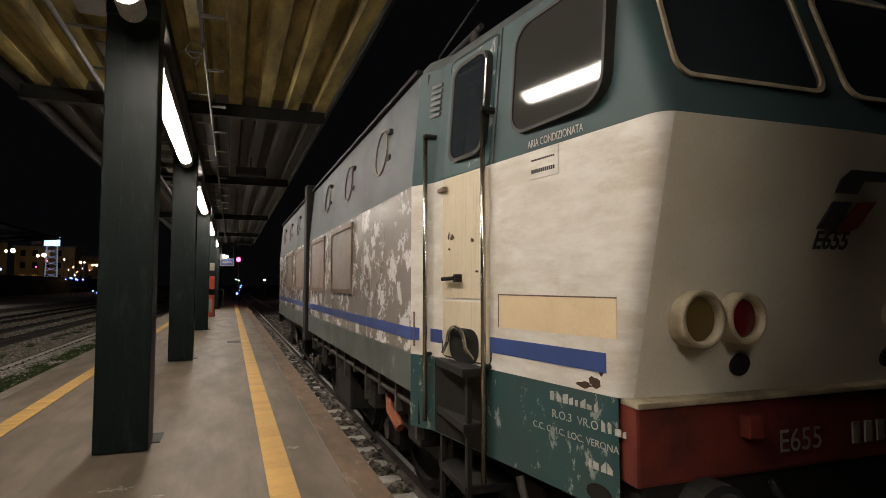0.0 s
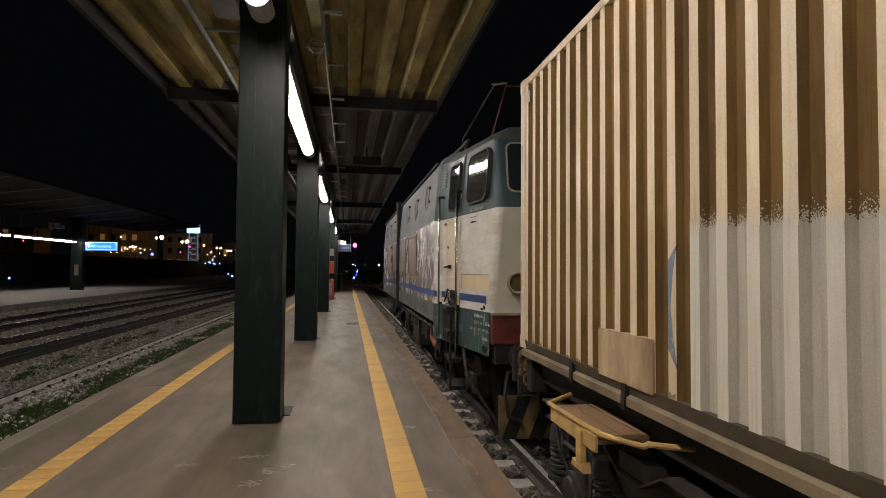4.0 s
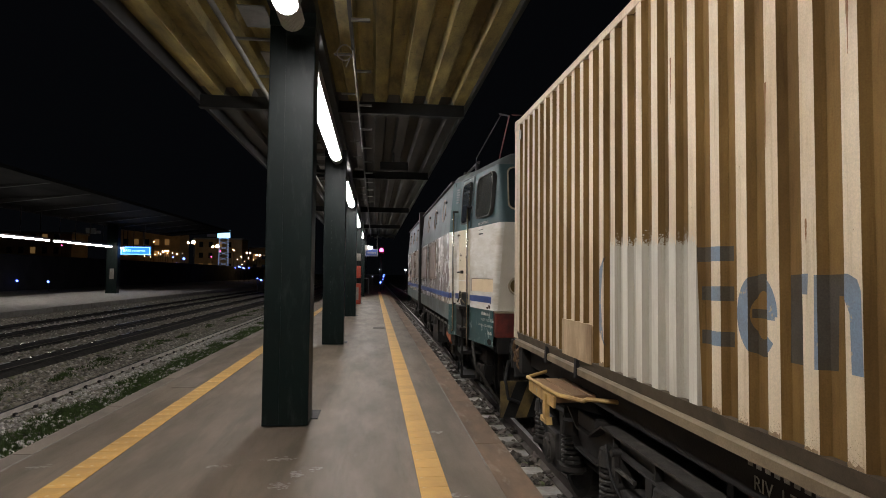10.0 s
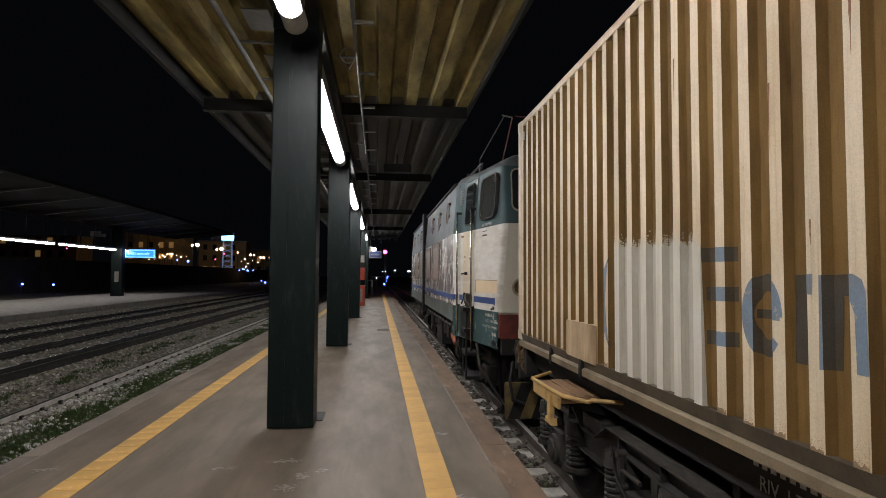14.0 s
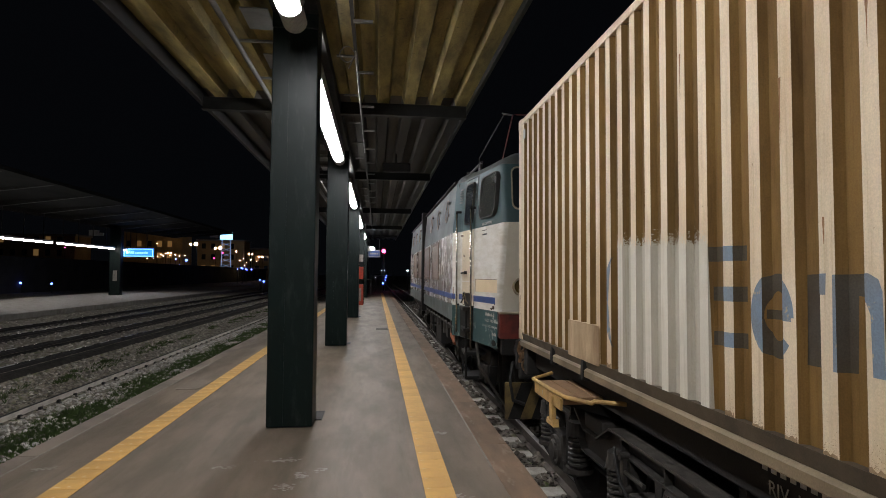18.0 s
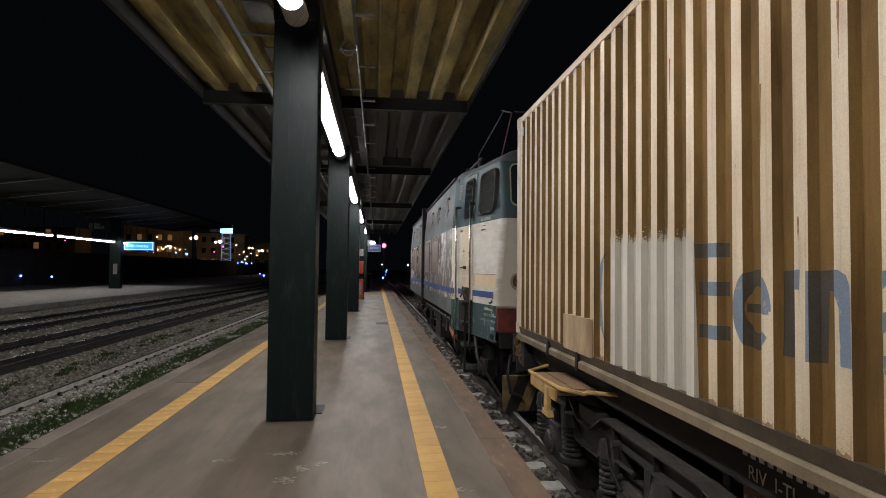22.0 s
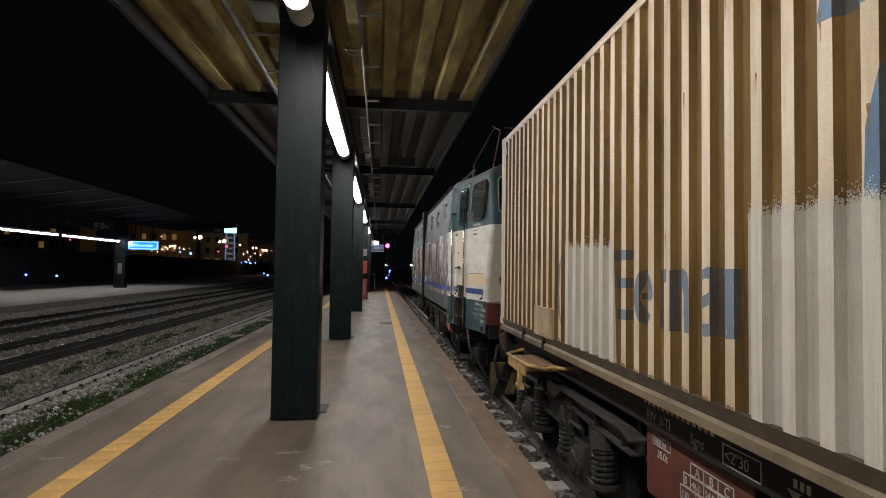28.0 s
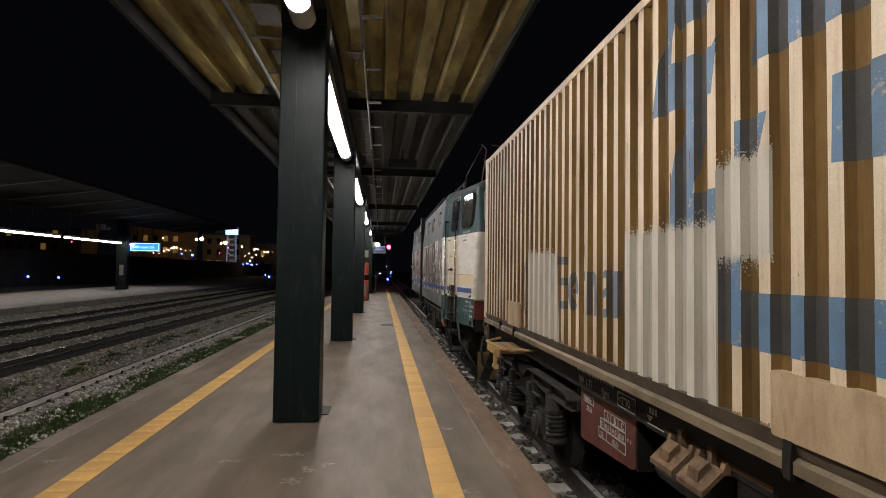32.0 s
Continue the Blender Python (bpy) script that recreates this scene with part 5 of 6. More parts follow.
# two hinged spigot brackets under the sill
for y in (0.61, 0.29):
    br = part("spigot_bracket", prism(B(), [(1.635, 0.575), (1.635, 0.605), (1.755, 0.715), (1.775, 0.70)], "y", y, y + 0.265), M_RUST, wagon, "rusty brown hinged bracket")
    part("spigot", prism(B(), [(1.655, 0.625), (1.665, 0.685), (1.725, 0.735), (1.735, 0.70)], "y", y + 0.08, y + 0.19), M_RUST, br)
    part("lug", prism(B(), [(1.75, 0.70), (1.755, 0.80), (1.80, 0.80), (1.80, 0.70)], "y", y + 0.11, y + 0.15), M_RUST, br)
    part("hinge_arm", prism(B(), [(1.74, 0.69), (1.76, 0.745), (1.86, 0.76), (1.86, 0.69)], "y", y - 0.01, y + 0.03), M_RUST, br)
    part("hinge_arm", prism(B(), [(1.74, 0.69), (1.76, 0.745), (1.86, 0.76), (1.86, 0.69)], "y", y + 0.235, y + 0.275), M_RUST, br)
part("bracket_shaft", rod(B(), (1.81, -0.05, 0.735), (1.81, 1.0, 0.735), 0.026, 12), M_RUST, wagon)
part("stop_block", box(B(), 1.80, 2.0, 0.02, 0.26, 0.50, 0.70, 0.02), M_BLACK, wagon)
# bogie: I-section side frame that dips between the axles, spring nests, axle boxes, brake gear
AXLES = (3.95, 5.75)
top_line = [(2.86, 0.50), (3.05, 0.545), (4.45, 0.545), (4.72, 0.40), (5.0, 0.40), (5.25, 0.545), (6.50, 0.545)]
low_line = [(2.86, 0.40), (3.62, 0.40), (4.28, 0.42), (4.60, 0.20), (5.10, 0.20), (5.42, 0.42), (6.50, 0.40)]
bog = part("bogie_frame", prism(B(), top_line + low_line[::-1], "x", 1.855, 1.885), M_BOGIE, wagon, "sooty black bogie side frame")
for line, x0, x1 in ((top_line, 1.765, 1.975), (low_line, 1.79, 1.95)):
    b = B()
    for (ya, za), (yb, zb) in zip(line, line[1:]):
        prism(b, [(ya, za), (yb, zb), (yb, zb + 0.016), (ya, za + 0.016)], "x", x0, x1)
    part("flange", b, M_GREASE if line is top_line else M_BOGIE, bog, "dusty upper flange" if line is top_line else "")
for y in (3.05, 3.62, 4.28, 5.42, 6.1):
    part("stiffener", box(B(), 1.80, 1.855, y, y + 0.016, 0.42, 0.545), M_BOGIE, bog)
for ya in AXLES:
    for d in (-0.44, 0.44):
        y = ya + d
        n = 60
        ring = [(1.845 + 0.092 * math.cos(0.6283 * i), y + 0.092 * math.sin(0.6283 * i), 0.0 + 0.27 * i / n) for i in range(n + 1)]
        nest = part("spring", pipe(B(), ring, 0.019, 6), M_SPRING, bog, "thick coil spring")
        part("spring_core", rod(B(), (1.845, y, -0.02), (1.845, y, 0.30), 0.058, 14), M_BOGIE, nest)
        part("spring_cap", rod(B(), (1.845, y, 0.28), (1.845, y, 0.40), 0.118, 18, 0.10), M_BOGIE, nest)
        part("spring_seat", rod(B(), (1.845, y, -0.045), (1.845, y, -0.005), 0.128, 18), M_GREASE, nest)
    ab = box(B(), 1.77, 1.98, ya - 0.17, ya + 0.17, -0.13, 0.20, 0.03)
    prism(ab, [(ya - 0.56, -0.05), (ya - 0.50, -0.085), (ya - 0.2, -0.14), (ya + 0.2, -0.14), (ya + 0.50, -0.085), (ya + 0.56, -0.05)], "x", 1.78, 1.91)
    axle_box = part("axle_box", ab, M_BOGIE, bog, "cast axle box")
    cap = rod(B(), (1.78, ya, 0.02), (1.735, ya, 0.02), 0.145, 24)
    rod(cap, (1.74, ya, 0.02), (1.715, ya, 0.02), 0.11, 24, 0.085)
    part("cover", cap, M_GREASE, axle_box, "round axle cover", smooth=False)
    for i in range(4):
        a_ = 0.785 + 1.571 * i
        part("bolt", rod(B(), (1.737, ya + 0.115 * math.cos(a_), 0.02 + 0.115 * math.sin(a_)), (1.722, ya + 0.115 * math.cos(a_), 0.02 + 0.115 * math.sin(a_)), 0.014, 6), M_GREASE, axle_box)
    part("horn_guide", prism(B(), [(ya - 0.29, 0.42), (ya - 0.19, 0.42), (ya - 0.19, -0.10), (ya - 0.23, -0.10)], "x", 1.80, 1.90), M_BOGIE, bog)
    part("horn_guide", prism(B(), [(ya + 0.29, 0.42), (ya + 0.19, 0.42), (ya + 0.19, -0.10), (ya + 0.23, -0.10)], "x", 1.80, 1.90), M_BOGIE, bog)
    link = prism(B(), [(ya + 0.17, 0.20), (ya + 0.21, 0.20), (ya + 0.235, 0.30), (ya + 0.225, 0.45), (ya + 0.185, 0.45), (ya + 0.175, 0.32)], "x", 1.745, 1.775)
    rod(link, (1.73, ya + 0.205, 0.44), (1.80, ya + 0.205, 0.44), 0.028, 12)
    rod(link, (1.73, ya + 0.19, 0.21), (1.80, ya + 0.19, 0.21), 0.03, 12)
    rod(link, (1.76, ya - 0.12, 0.335), (1.76, ya + 0.22, 0.335), 0.016, 8)
    part("damper_link", link, M_SPRING, bog, "worn metal damper link")
    part("earth_cable", pipe(B(), [(1.74, ya + 0.05, 0.16), (1.72, ya + 0.16, 0.26), (1.75, ya + 0.30, 0.32), (1.78, ya + 0.42, 0.44)], 0.012, 6), M_BLACK, bog)
    part("brake_shoe", prism(B(), [(ya + 0.52, -0.16), (ya + 0.58, -0.18), (ya + 0.64, 0.06), (ya + 0.58, 0.24), (ya + 0.50, 0.24), (ya + 0.56, 0.05)], "x", 2.03, 2.16), M_BOGIE, bog)
    part("brake_hanger", prism(B(), [(ya + 0.55, 0.10), (ya + 0.60, 0.10), (ya + 0.52, 0.50), (ya + 0.47, 0.50)], "x", 1.98, 2.02), M_GREASE, bog)
part("brake_lever", prism(B(), [(4.80, 0.52), (4.88, 0.52), (4.92, 0.16), (4.86, -0.16), (4.76, -0.16), (4.78, 0.14)], "x", 1.93, 1.97), M_GREASE, bog, "dusty brake lever")
part("brake_rod", rod(B(), (1.95, 4.20, 0.06), (1.95, 5.55, 0.03), 0.022), M_GREASE, bog)
part("side_bearer", box(B(), 1.80, 2.02, 4.66, 5.06, 0.418, 0.55, 0.02), M_BOGIE, bog)
part("bolster", box(B(), 1.98, 3.75, 4.58, 5.12, 0.20, 0.50, 0.03), M_BLACK, bog)
part("end_plate", box(B(), 1.90, 3.84, 2.95, 3.02, 0.40, 0.66, 0.01), M_BOGIE, bog, "sooty bogie end cross-piece")
for ya in AXLES:
    for x in (2.0975, 3.6025):
        wheel(wagon, x, ya, -0.45 + 0.46, 0.46)
part("queen_beam", prism(B(), [(2.5, 0.62), (-5.0, 0.62), (-4.2, 0.30), (1.0, 0.30)], "x", 2.1, 2.18), M_BLACK, wagon)
part("inner_beam", box(B(), 2.02, 2.14, 2.62, 6.58, 0.50, 0.70, 0.01), M_BOGIE, wagon, "sooty inner longitudinal beam")
part("centre_beam", box(B(), 2.52, 2.66, -5.4, 6.6, 0.42, 0.92), M_BLACK, wagon)
part("centre_flange", box(B(), 2.46, 2.72, -5.4, 6.6, 0.395, 0.42), M_GREASE, wagon, "dusty lower flange of the centre beam")
for y in (5.9, 2.55, -0.4, -3.2):
    part("cross_member", box(B(), WX + 0.24, 3.85, y, y + 0.14, 0.50, 0.90), M_BLACK, wagon)
part("brake_pipe", pipe(B(), [(1.95, 6.7, 0.74), (1.95, 5.6, 0.66), (1.94, 3.0, 0.62), (1.95, -4.0, 0.62)], 0.022), M_GREASE, wagon)
part("brake_cylinder", rod(B(), (2.05, 1.35, 0.42), (2.05, 0.75, 0.42), 0.16, 20), M_GREASE, wagon, "dusty brake cylinder")

CX = 1.653
container = thing("container", 2.87, 0.7, 1.0, "old cream corrugated container with grey repainted patches on a flat wagon", "container")
PITCH, Y_RIB, Y_LEAD, Y_TAIL, C_BOT, C_TOP = 0.2063, 2.113, 6.79, -5.40, 1.065, 3.46
RIB, SLOPE, DEEP = 0.077, 0.019, 0.036
strips = []        # (y0, y1, offset at y0, offset at y1, is rib)
n0 = int((Y_TAIL + 0.1 - Y_RIB) / PITCH)
for i in range(n0, 23):
    top = Y_RIB + i * PITCH
    if top > Y_LEAD - 0.10 or top - PITCH < Y_TAIL + 0.1:
        continue
    a = top - RIB
    strips += [(a, top, 0, 0, True), (a - SLOPE, a, DEEP, 0, False), (top - PITCH + SLOPE, a - SLOPE, DEEP, DEEP, False), (top - PITCH, top - PITCH + SLOPE, 0, DEEP, False)]


def clip(poly, y0, y1):
    """The part of a (y, z) outline between y0 and y1."""
    for s, c in ((1, y0), (-1, y1)):
        out = []
        for i, p in enumerate(poly):
            q = poly[(i + 1) % len(poly)]
            dp, dq = s * (p[0] - c), s * (q[0] - c)
            if dp >= 0:
                out.append(p)
            if dp * dq < 0:
                t = dp / (dp - dq)
                out.append((c, p[1] + t * (q[1] - p[1])))
        poly = out
        if len(poly) < 3:
            return []
    return poly


def sheet(outlines, proud, ribs):
    """Painted areas that follow the corrugation; ribs: the raised faces, or else the recesses and slopes."""
    bm = B()
    for k_, o in enumerate(outlines):
        for y0, y1, d0, d1, rib in strips:
            if rib == ribs:
                c = clip(o, y0, y1)
                if len(c) >= 3:
                    vs = [bm.verts.new((CX + d0 + (d1 - d0) * (y - y0) / (y1 - y0) - proud - 0.0004 * k_, y, z)) for y, z in c]
                    try:
                        bm.faces.new(vs)
                    except ValueError:
                        pass
    for f in bm.faces:
        f.normal_update()
        if f.normal.x > 0:
            f.normal_flip()
    return bm


whole = [[(Y_TAIL, C_BOT), (Y_LEAD, C_BOT), (Y_LEAD, C_TOP), (Y_TAIL, C_TOP)]]
all_strips = strips
# cream ribs; recesses and slopes in a darker brown
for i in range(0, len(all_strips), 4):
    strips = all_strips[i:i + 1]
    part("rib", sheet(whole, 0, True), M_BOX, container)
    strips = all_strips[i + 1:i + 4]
    part("recess", sheet(whole, 0, False), M_BOXBROWN, container)
strips = all_strips
ell = lambda cy, cz, ry, rz, a0, a1, n=20: [(cy + ry * math.cos(radians(a)), cz + rz * math.sin(radians(a))) for a in np.linspace(a0, a1, n)]
patches = [[(4.0, 1.93), (2.86, 1.89), (2.85, C_BOT), (4.0, C_BOT)], [(1.36, 1.98), (0.175, 1.97), (0.175, C_BOT), (1.36, C_BOT)], [(0.18, 2.25), (-0.24, 2.26), (-0.24, 1.82), (0.18, 1.82)]]
blues = [[(2.87, 1.875), (2.60, 1.87), (2.60, 1.80), (2.87, 1.80)], [(2.85, 1.675), (2.60, 1.68), (2.60, 1.61), (2.85, 1.605)], [(2.85, 1.455), (2.60, 1.465), (2.60, 1.395), (2.85, 1.385)],
         [(4.09, 1.86), (4.17, 1.78), (4.22, 1.68), (4.25, 1.53), (4.20, 1.35), (4.09, 1.22), (4.13, 1.40), (4.15, 1.54), (4.13, 1.70)],
         ell(2.39, 1.56, -0.135, 0.18, 0, 180) + ell(2.39, 1.56, -0.055, 0.105, 180, 0),
         ell(2.39, 1.56, -0.135, 0.18, 180, 322) + ell(2.39, 1.56, -0.055, 0.105, 322, 180),
         [(2.27, 1.585), (2.44, 1.585), (2.44, 1.545), (2.27, 1.545)],
         [(2.22, 1.735), (2.08, 1.74), (2.085, 1.66), (2.13, 1.66), (2.13, 1.38), (2.225, 1.38)],
         [(2.05, 1.735), (1.89, 1.74), (1.85, 1.72), (1.835, 1.68), (1.83, 1.39), (1.88, 1.39), (1.885, 1.60), (1.91, 1.655), (1.97, 1.66), (1.98, 1.385), (2.055, 1.38)],
         [(1.715, 1.73), (1.63, 1.755), (1.63, 1.69), (1.68, 1.69), (1.715, 1.66)], [(1.72, 1.59), (1.63, 1.62), (1.63, 1.555), (1.68, 1.54), (1.715, 1.52)],
         [(1.72, 1.455), (1.63, 1.46), (1.63, 1.395), (1.68, 1.39), (1.72, 1.41)], [(1.63, 1.75), (1.505, 1.74), (1.505, 1.405), (1.63, 1.40)], [(1.505, 1.74), (1.40, 1.74), (1.405, 1.41), (1.49, 1.40), (1.49, 1.69)],
         [(0.88, 2.69), (0.66, 2.68), (0.62, 3.10), (0.52, 3.40), (0.72, 3.40), (0.79, 3.05)], [(0.66, 2.96), (0.17, 2.90), (0.22, 2.66), (0.70, 2.68)],
         [(0.16, 2.95), (0.24, 2.78), (0.40, 2.17), (0.49, 1.96), (0.66, 1.96), (0.65, 2.24), (0.56, 2.52), (0.46, 2.67)], [(0.48, 2.165), (0.18, 2.165), (0.18, 1.975), (0.50, 1.975)],
         [(0.64, 3.38), (0.21, 3.15), (0.36, 3.11), (0.58, 3.14)],
         [(-0.10, 3.40), (-1.10, 3.40), (-1.10, 2.70), (-0.46, 2.69), (-0.06, 2.70), (-0.09, 2.87)], [(0.02, 2.46), (-0.22, 2.45), (-0.16, 2.28), (0.02, 2.28)],
         [(-0.60, 2.48), (-1.10, 2.47), (-1.10, 2.11), (-0.59, 2.15)], [(0.18, 1.83), (-0.03, 1.825), (-0.02, 1.655), (-0.17, 1.645), (-1.0, 1.65), (-1.0, 1.385), (0.18, 1.39)]]


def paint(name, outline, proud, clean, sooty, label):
    """One painted area that follows ribs (clean) and recesses (sooty: the darker colour)."""
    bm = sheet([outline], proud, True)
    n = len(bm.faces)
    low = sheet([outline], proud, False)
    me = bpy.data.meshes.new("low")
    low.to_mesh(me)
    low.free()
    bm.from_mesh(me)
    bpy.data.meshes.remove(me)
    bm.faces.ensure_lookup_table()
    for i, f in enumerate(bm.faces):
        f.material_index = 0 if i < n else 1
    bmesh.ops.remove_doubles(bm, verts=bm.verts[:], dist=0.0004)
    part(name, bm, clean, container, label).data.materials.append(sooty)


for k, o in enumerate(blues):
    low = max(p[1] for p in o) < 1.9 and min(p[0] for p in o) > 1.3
    paint("painted_shape", o, 0.0006 + 0.00012 * k, M_CBLUEOLD if low else M_CBLUE, M_CBLUEOLDDIRT if low else M_CBLUERECESS, "worn grey-blue painted letter" if low else "faded blue painted shape")
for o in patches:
    paint("grey_patch", o, 0.0036, M_PATCH, M_PATCHRECESS, "grey overpainted patch")


def flecks(name, n, place, size, proud, clean, sooty, label, seed):
    """Small specks of paint or dirt on the corrugated sheet; place gives each its (y, z)."""
    q = random.Random(seed)
    verts, faces, mats = [], [], []
    for _ in range(n):
        y, z = place(q)
        for y0, y1, d0, d1, rib in strips:
            if y0 + 0.002 < y < y1 - 0.002:
                w, h = min(size * q.uniform(0.4, 1.3), y1 - y - 0.001, y - y0 - 0.001), size * q.uniform(0.5, 1.8)
                i0, lift = len(verts), proud + q.uniform(0, 0.0012)
                for k in range(6):
                    u = y + w * q.uniform(0.6, 1.0) * math.cos(1.047 * k)
                    verts.append((CX + d0 + (d1 - d0) * (u - y0) / (y1 - y0) - lift, u, z + h * q.uniform(0.6, 1.0) * math.sin(1.047 * k)))
                faces.append(tuple(range(i0, i0 + 6)))
                mats.append(0 if rib else 1)
                break
    bm = B()
    vs = [bm.verts.new(v) for v in verts]
    for f, m in zip(faces, mats):
        fc = bm.faces.new([vs[i] for i in f])
        fc.material_index = m
        fc.normal_update()
        if fc.normal.x > 0:
            fc.normal_flip()
    ob = part(name, bm, clean, container, label)
    ob.data.materials.append(sooty)
    return tagged(ob, kind="stuff")


for k, ((ya, za), (yb, zb), up) in enumerate(((patches[0][0], patches[0][1], 1), (patches[1][0], patches[1][1], 1), (patches[2][0], patches[2][1], 1), (patches[2][3], patches[2][2], -1))):
    def fringe(q, ya=ya, za=za, yb=yb, zb=zb, up=up):
        t_ = q.random()
        return ya + (yb - ya) * t_, za + (zb - za) * t_ + up * min(q.expovariate(1 / 0.019), 0.10) - 0.004 * up
    flecks("overspray", int(4200 * abs(ya - yb)), fringe, 0.0032, 0.0042, M_PATCH, M_PATCHRECESS, "grey overspray along the edge of the patch", k)
# road dirt at the feet of the ribs
q = random.Random(44)
for i in range(0, len(all_strips), 4):
    y0, y1 = all_strips[i][0] + 0.003, all_strips[i][1] - 0.003
    if y1 < -2.5 or any(a_ < (y0 + y1) / 2 < b_ for a_, b_ in ((4.30, 5.02), (2.84, 4.02), (0.17, 1.37), (-0.96, -0.24))):
        continue
    ys, up = np.linspace(y0, y1, 7), q.uniform(0.012, 0.035)
    bm = B()
    lo = [bm.verts.new((CX - 0.0042, y, C_BOT + 0.006)) for y in ys]
    hi = [bm.verts.new((CX - 0.0042, y, C_BOT + 0.006 + up * q.uniform(0.3, 1.2))) for y in ys]
    for j in range(6):
        f = bm.faces.new((lo[j], hi[j], hi[j + 1], lo[j + 1]))
        f.normal_update()
        if f.normal.x > 0:
            f.normal_flip()
    part("dirt_stain", bm, M_SOOT, container, "brown road dirt at the foot of a rib")
flecks("dirt_specks", 5200, lambda q: (q.choice((q.uniform(5.05, 6.6), q.uniform(1.38, 2.84), q.uniform(1.38, 2.84), q.uniform(-1.6, 0.17))), C_BOT + 0.012 + q.expovariate(1 / 0.028)), 0.0014, 0.0036, M_SOOT, M_BOXBROWN, "fine brown road dirt", 9)
# rust runs
q = random.Random(31)
for y, z in ((1.20, 2.62), (0.92, 2.73), (0.52, 2.40), (0.53, 2.31), (1.55, 3.10), (2.35, 2.55), (3.2, 2.95), (-0.55, 2.95), (6.72, 2.90), (6.70, 2.25), (6.74, 1.80), (6.73, 1.62), (6.69, 1.50), (6.75, 1.42), (6.71, 3.36), (5.9, 3.05), (6.3, 1.5), (1.9, 2.72), (2.1, 1.95)):
    i = min(range(0, len(all_strips), 4), key=lambda j: abs(all_strips[j][0] + RIB / 2 - y))
    yc = y if y > 6.6 else all_strips[i][0] + RIB * q.uniform(0.25, 0.75)
    bm = B()
    n, l = 7, q.uniform(0.10, 0.28)
    ws = [0.006 * (1 - k_ / n) * q.uniform(0.5, 1.4) + 0.001 for k_ in range(n + 1)]
    o = [(yc - w_, z - l * k_ / n) for k_, w_ in enumerate(ws)] + [(yc + w_, z - l * k_ / n) for k_, w_ in reversed(list(enumerate(ws)))]
    bm.faces.new([bm.verts.new((CX - 0.0125, u, v)) for u, v in o])
    bmesh.ops.recalc_face_normals(bm, faces=bm.faces[:])
    part("rust_run", bm, M_RUSTRUN, container, "thin rust run")
# frame of the box
part("shell", box(B(), CX + DEEP + 0.008, 2 * 2.87 - CX - 0.03, Y_TAIL + 0.02, Y_LEAD - 0.02, 1.0, C_TOP + 0.03), M_BOXBROWN, container)
part("top_rail", box(B(), CX - 0.004, CX + 0.07, Y_TAIL, Y_LEAD - 0.14, C_TOP, C_TOP + 0.065, 0.006), M_BOX, container, "cream top rail")
part("bottom_rail", prism(B(), [(CX - 0.006, C_BOT + 0.004), (CX + 0.07, C_BOT + 0.004), (CX + 0.07, 0.992), (CX + 0.012, 0.992)], "y", Y_TAIL, Y_LEAD - 0.1), M_RAILBROWN, container, "dark brown bottom rail")
for y in (Y_LEAD - 0.115, Y_TAIL):
    for x in (CX - 0.006, 2 * 2.87 - CX - 0.12):
        post = part("corner_post", box(B(), x, x + 0.13, y, y + 0.12, 1.10, C_TOP - 0.04, 0.01), M_BOX, container, "cream corner post")
        part("corner_casting", box(B(), x - 0.004, x + 0.15, y - 0.02, y + 0.125, C_TOP - 0.045, C_TOP + 0.075, 0.008), M_BOX, post)
        part("corner_casting", box(B(), x - 0.004, x + 0.15, y - 0.02, y + 0.125, 0.995, 1.11, 0.008), M_BOX, post)
part("front_wall", box(B(), CX + 0.12, 4.0, Y_LEAD - 0.05, Y_LEAD - 0.02, 1.05, C_TOP), M_BOX, container)
for y0, y1, z1 in ((4.31, 5.01, 1.35), (-0.95, -0.245, 1.325)):
    o = rounded(y0, y1, 1.05, z1, 0.02)
    b = B()
    prism(b, o, "x", CX - 0.012, CX + DEEP)
    part("fork_pocket_plate", b, M_BOXPLATE, container, "flat cream reinforcing plate")
part("lifting_eye", box(B(), CX - 0.012, CX, 6.52, 6.57, 3.28, 3.38, 0.004), M_LETTER, container)


# ---------------------------------------------------------------- farther things
M_NIGHTBLUE = glow("blue_white_light", (0.10, 0.17, 1.0), 8)
M_SODIUM = glow("sodium_light", (1.0, 0.66, 0.32), 24)
M_COOL = glow("cool_light", (0.9, 0.95, 1.0), 40)
M_REDLIGHT = glow("red_signal_light", (1.0, 0.05, 0.20), 14)
M_FARTUBE = glow("far_tube", (1.0, 0.95, 0.88), 20)
M_SIGNBLUE = glow("lit_blue_sign", (0.03, 0.22, 0.95), 1.6)
M_SIGNWHITE = glow("lit_white_sign", (0.35, 0.70, 1.0), 2.2)
M_DULLBLUE = worn("dull_blue_sign", (0.022, 0.045, 0.16), (0.016, 0.03, 0.10), 0.4)
M_SIGNRED = worn("red_enamel", (0.36, 0.055, 0.028), (0.22, 0.035, 0.02), 0.4, grain=90, patch=5)
M_WALLWARM = worn("ochre_facade", (0.52, 0.36, 0.18), (0.34, 0.23, 0.12), 0.8, patch=0.3, grain=3)
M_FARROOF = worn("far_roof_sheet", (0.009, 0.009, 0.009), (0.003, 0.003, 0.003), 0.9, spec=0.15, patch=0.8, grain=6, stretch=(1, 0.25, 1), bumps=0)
M_DARKWALL = worn("dark_wall", (0.05, 0.05, 0.052), (0.028, 0.028, 0.030), 0.85, patch=0.5, grain=8)
M_WINLIT = glow("lit_window", (1.0, 0.58, 0.20), 0.10)
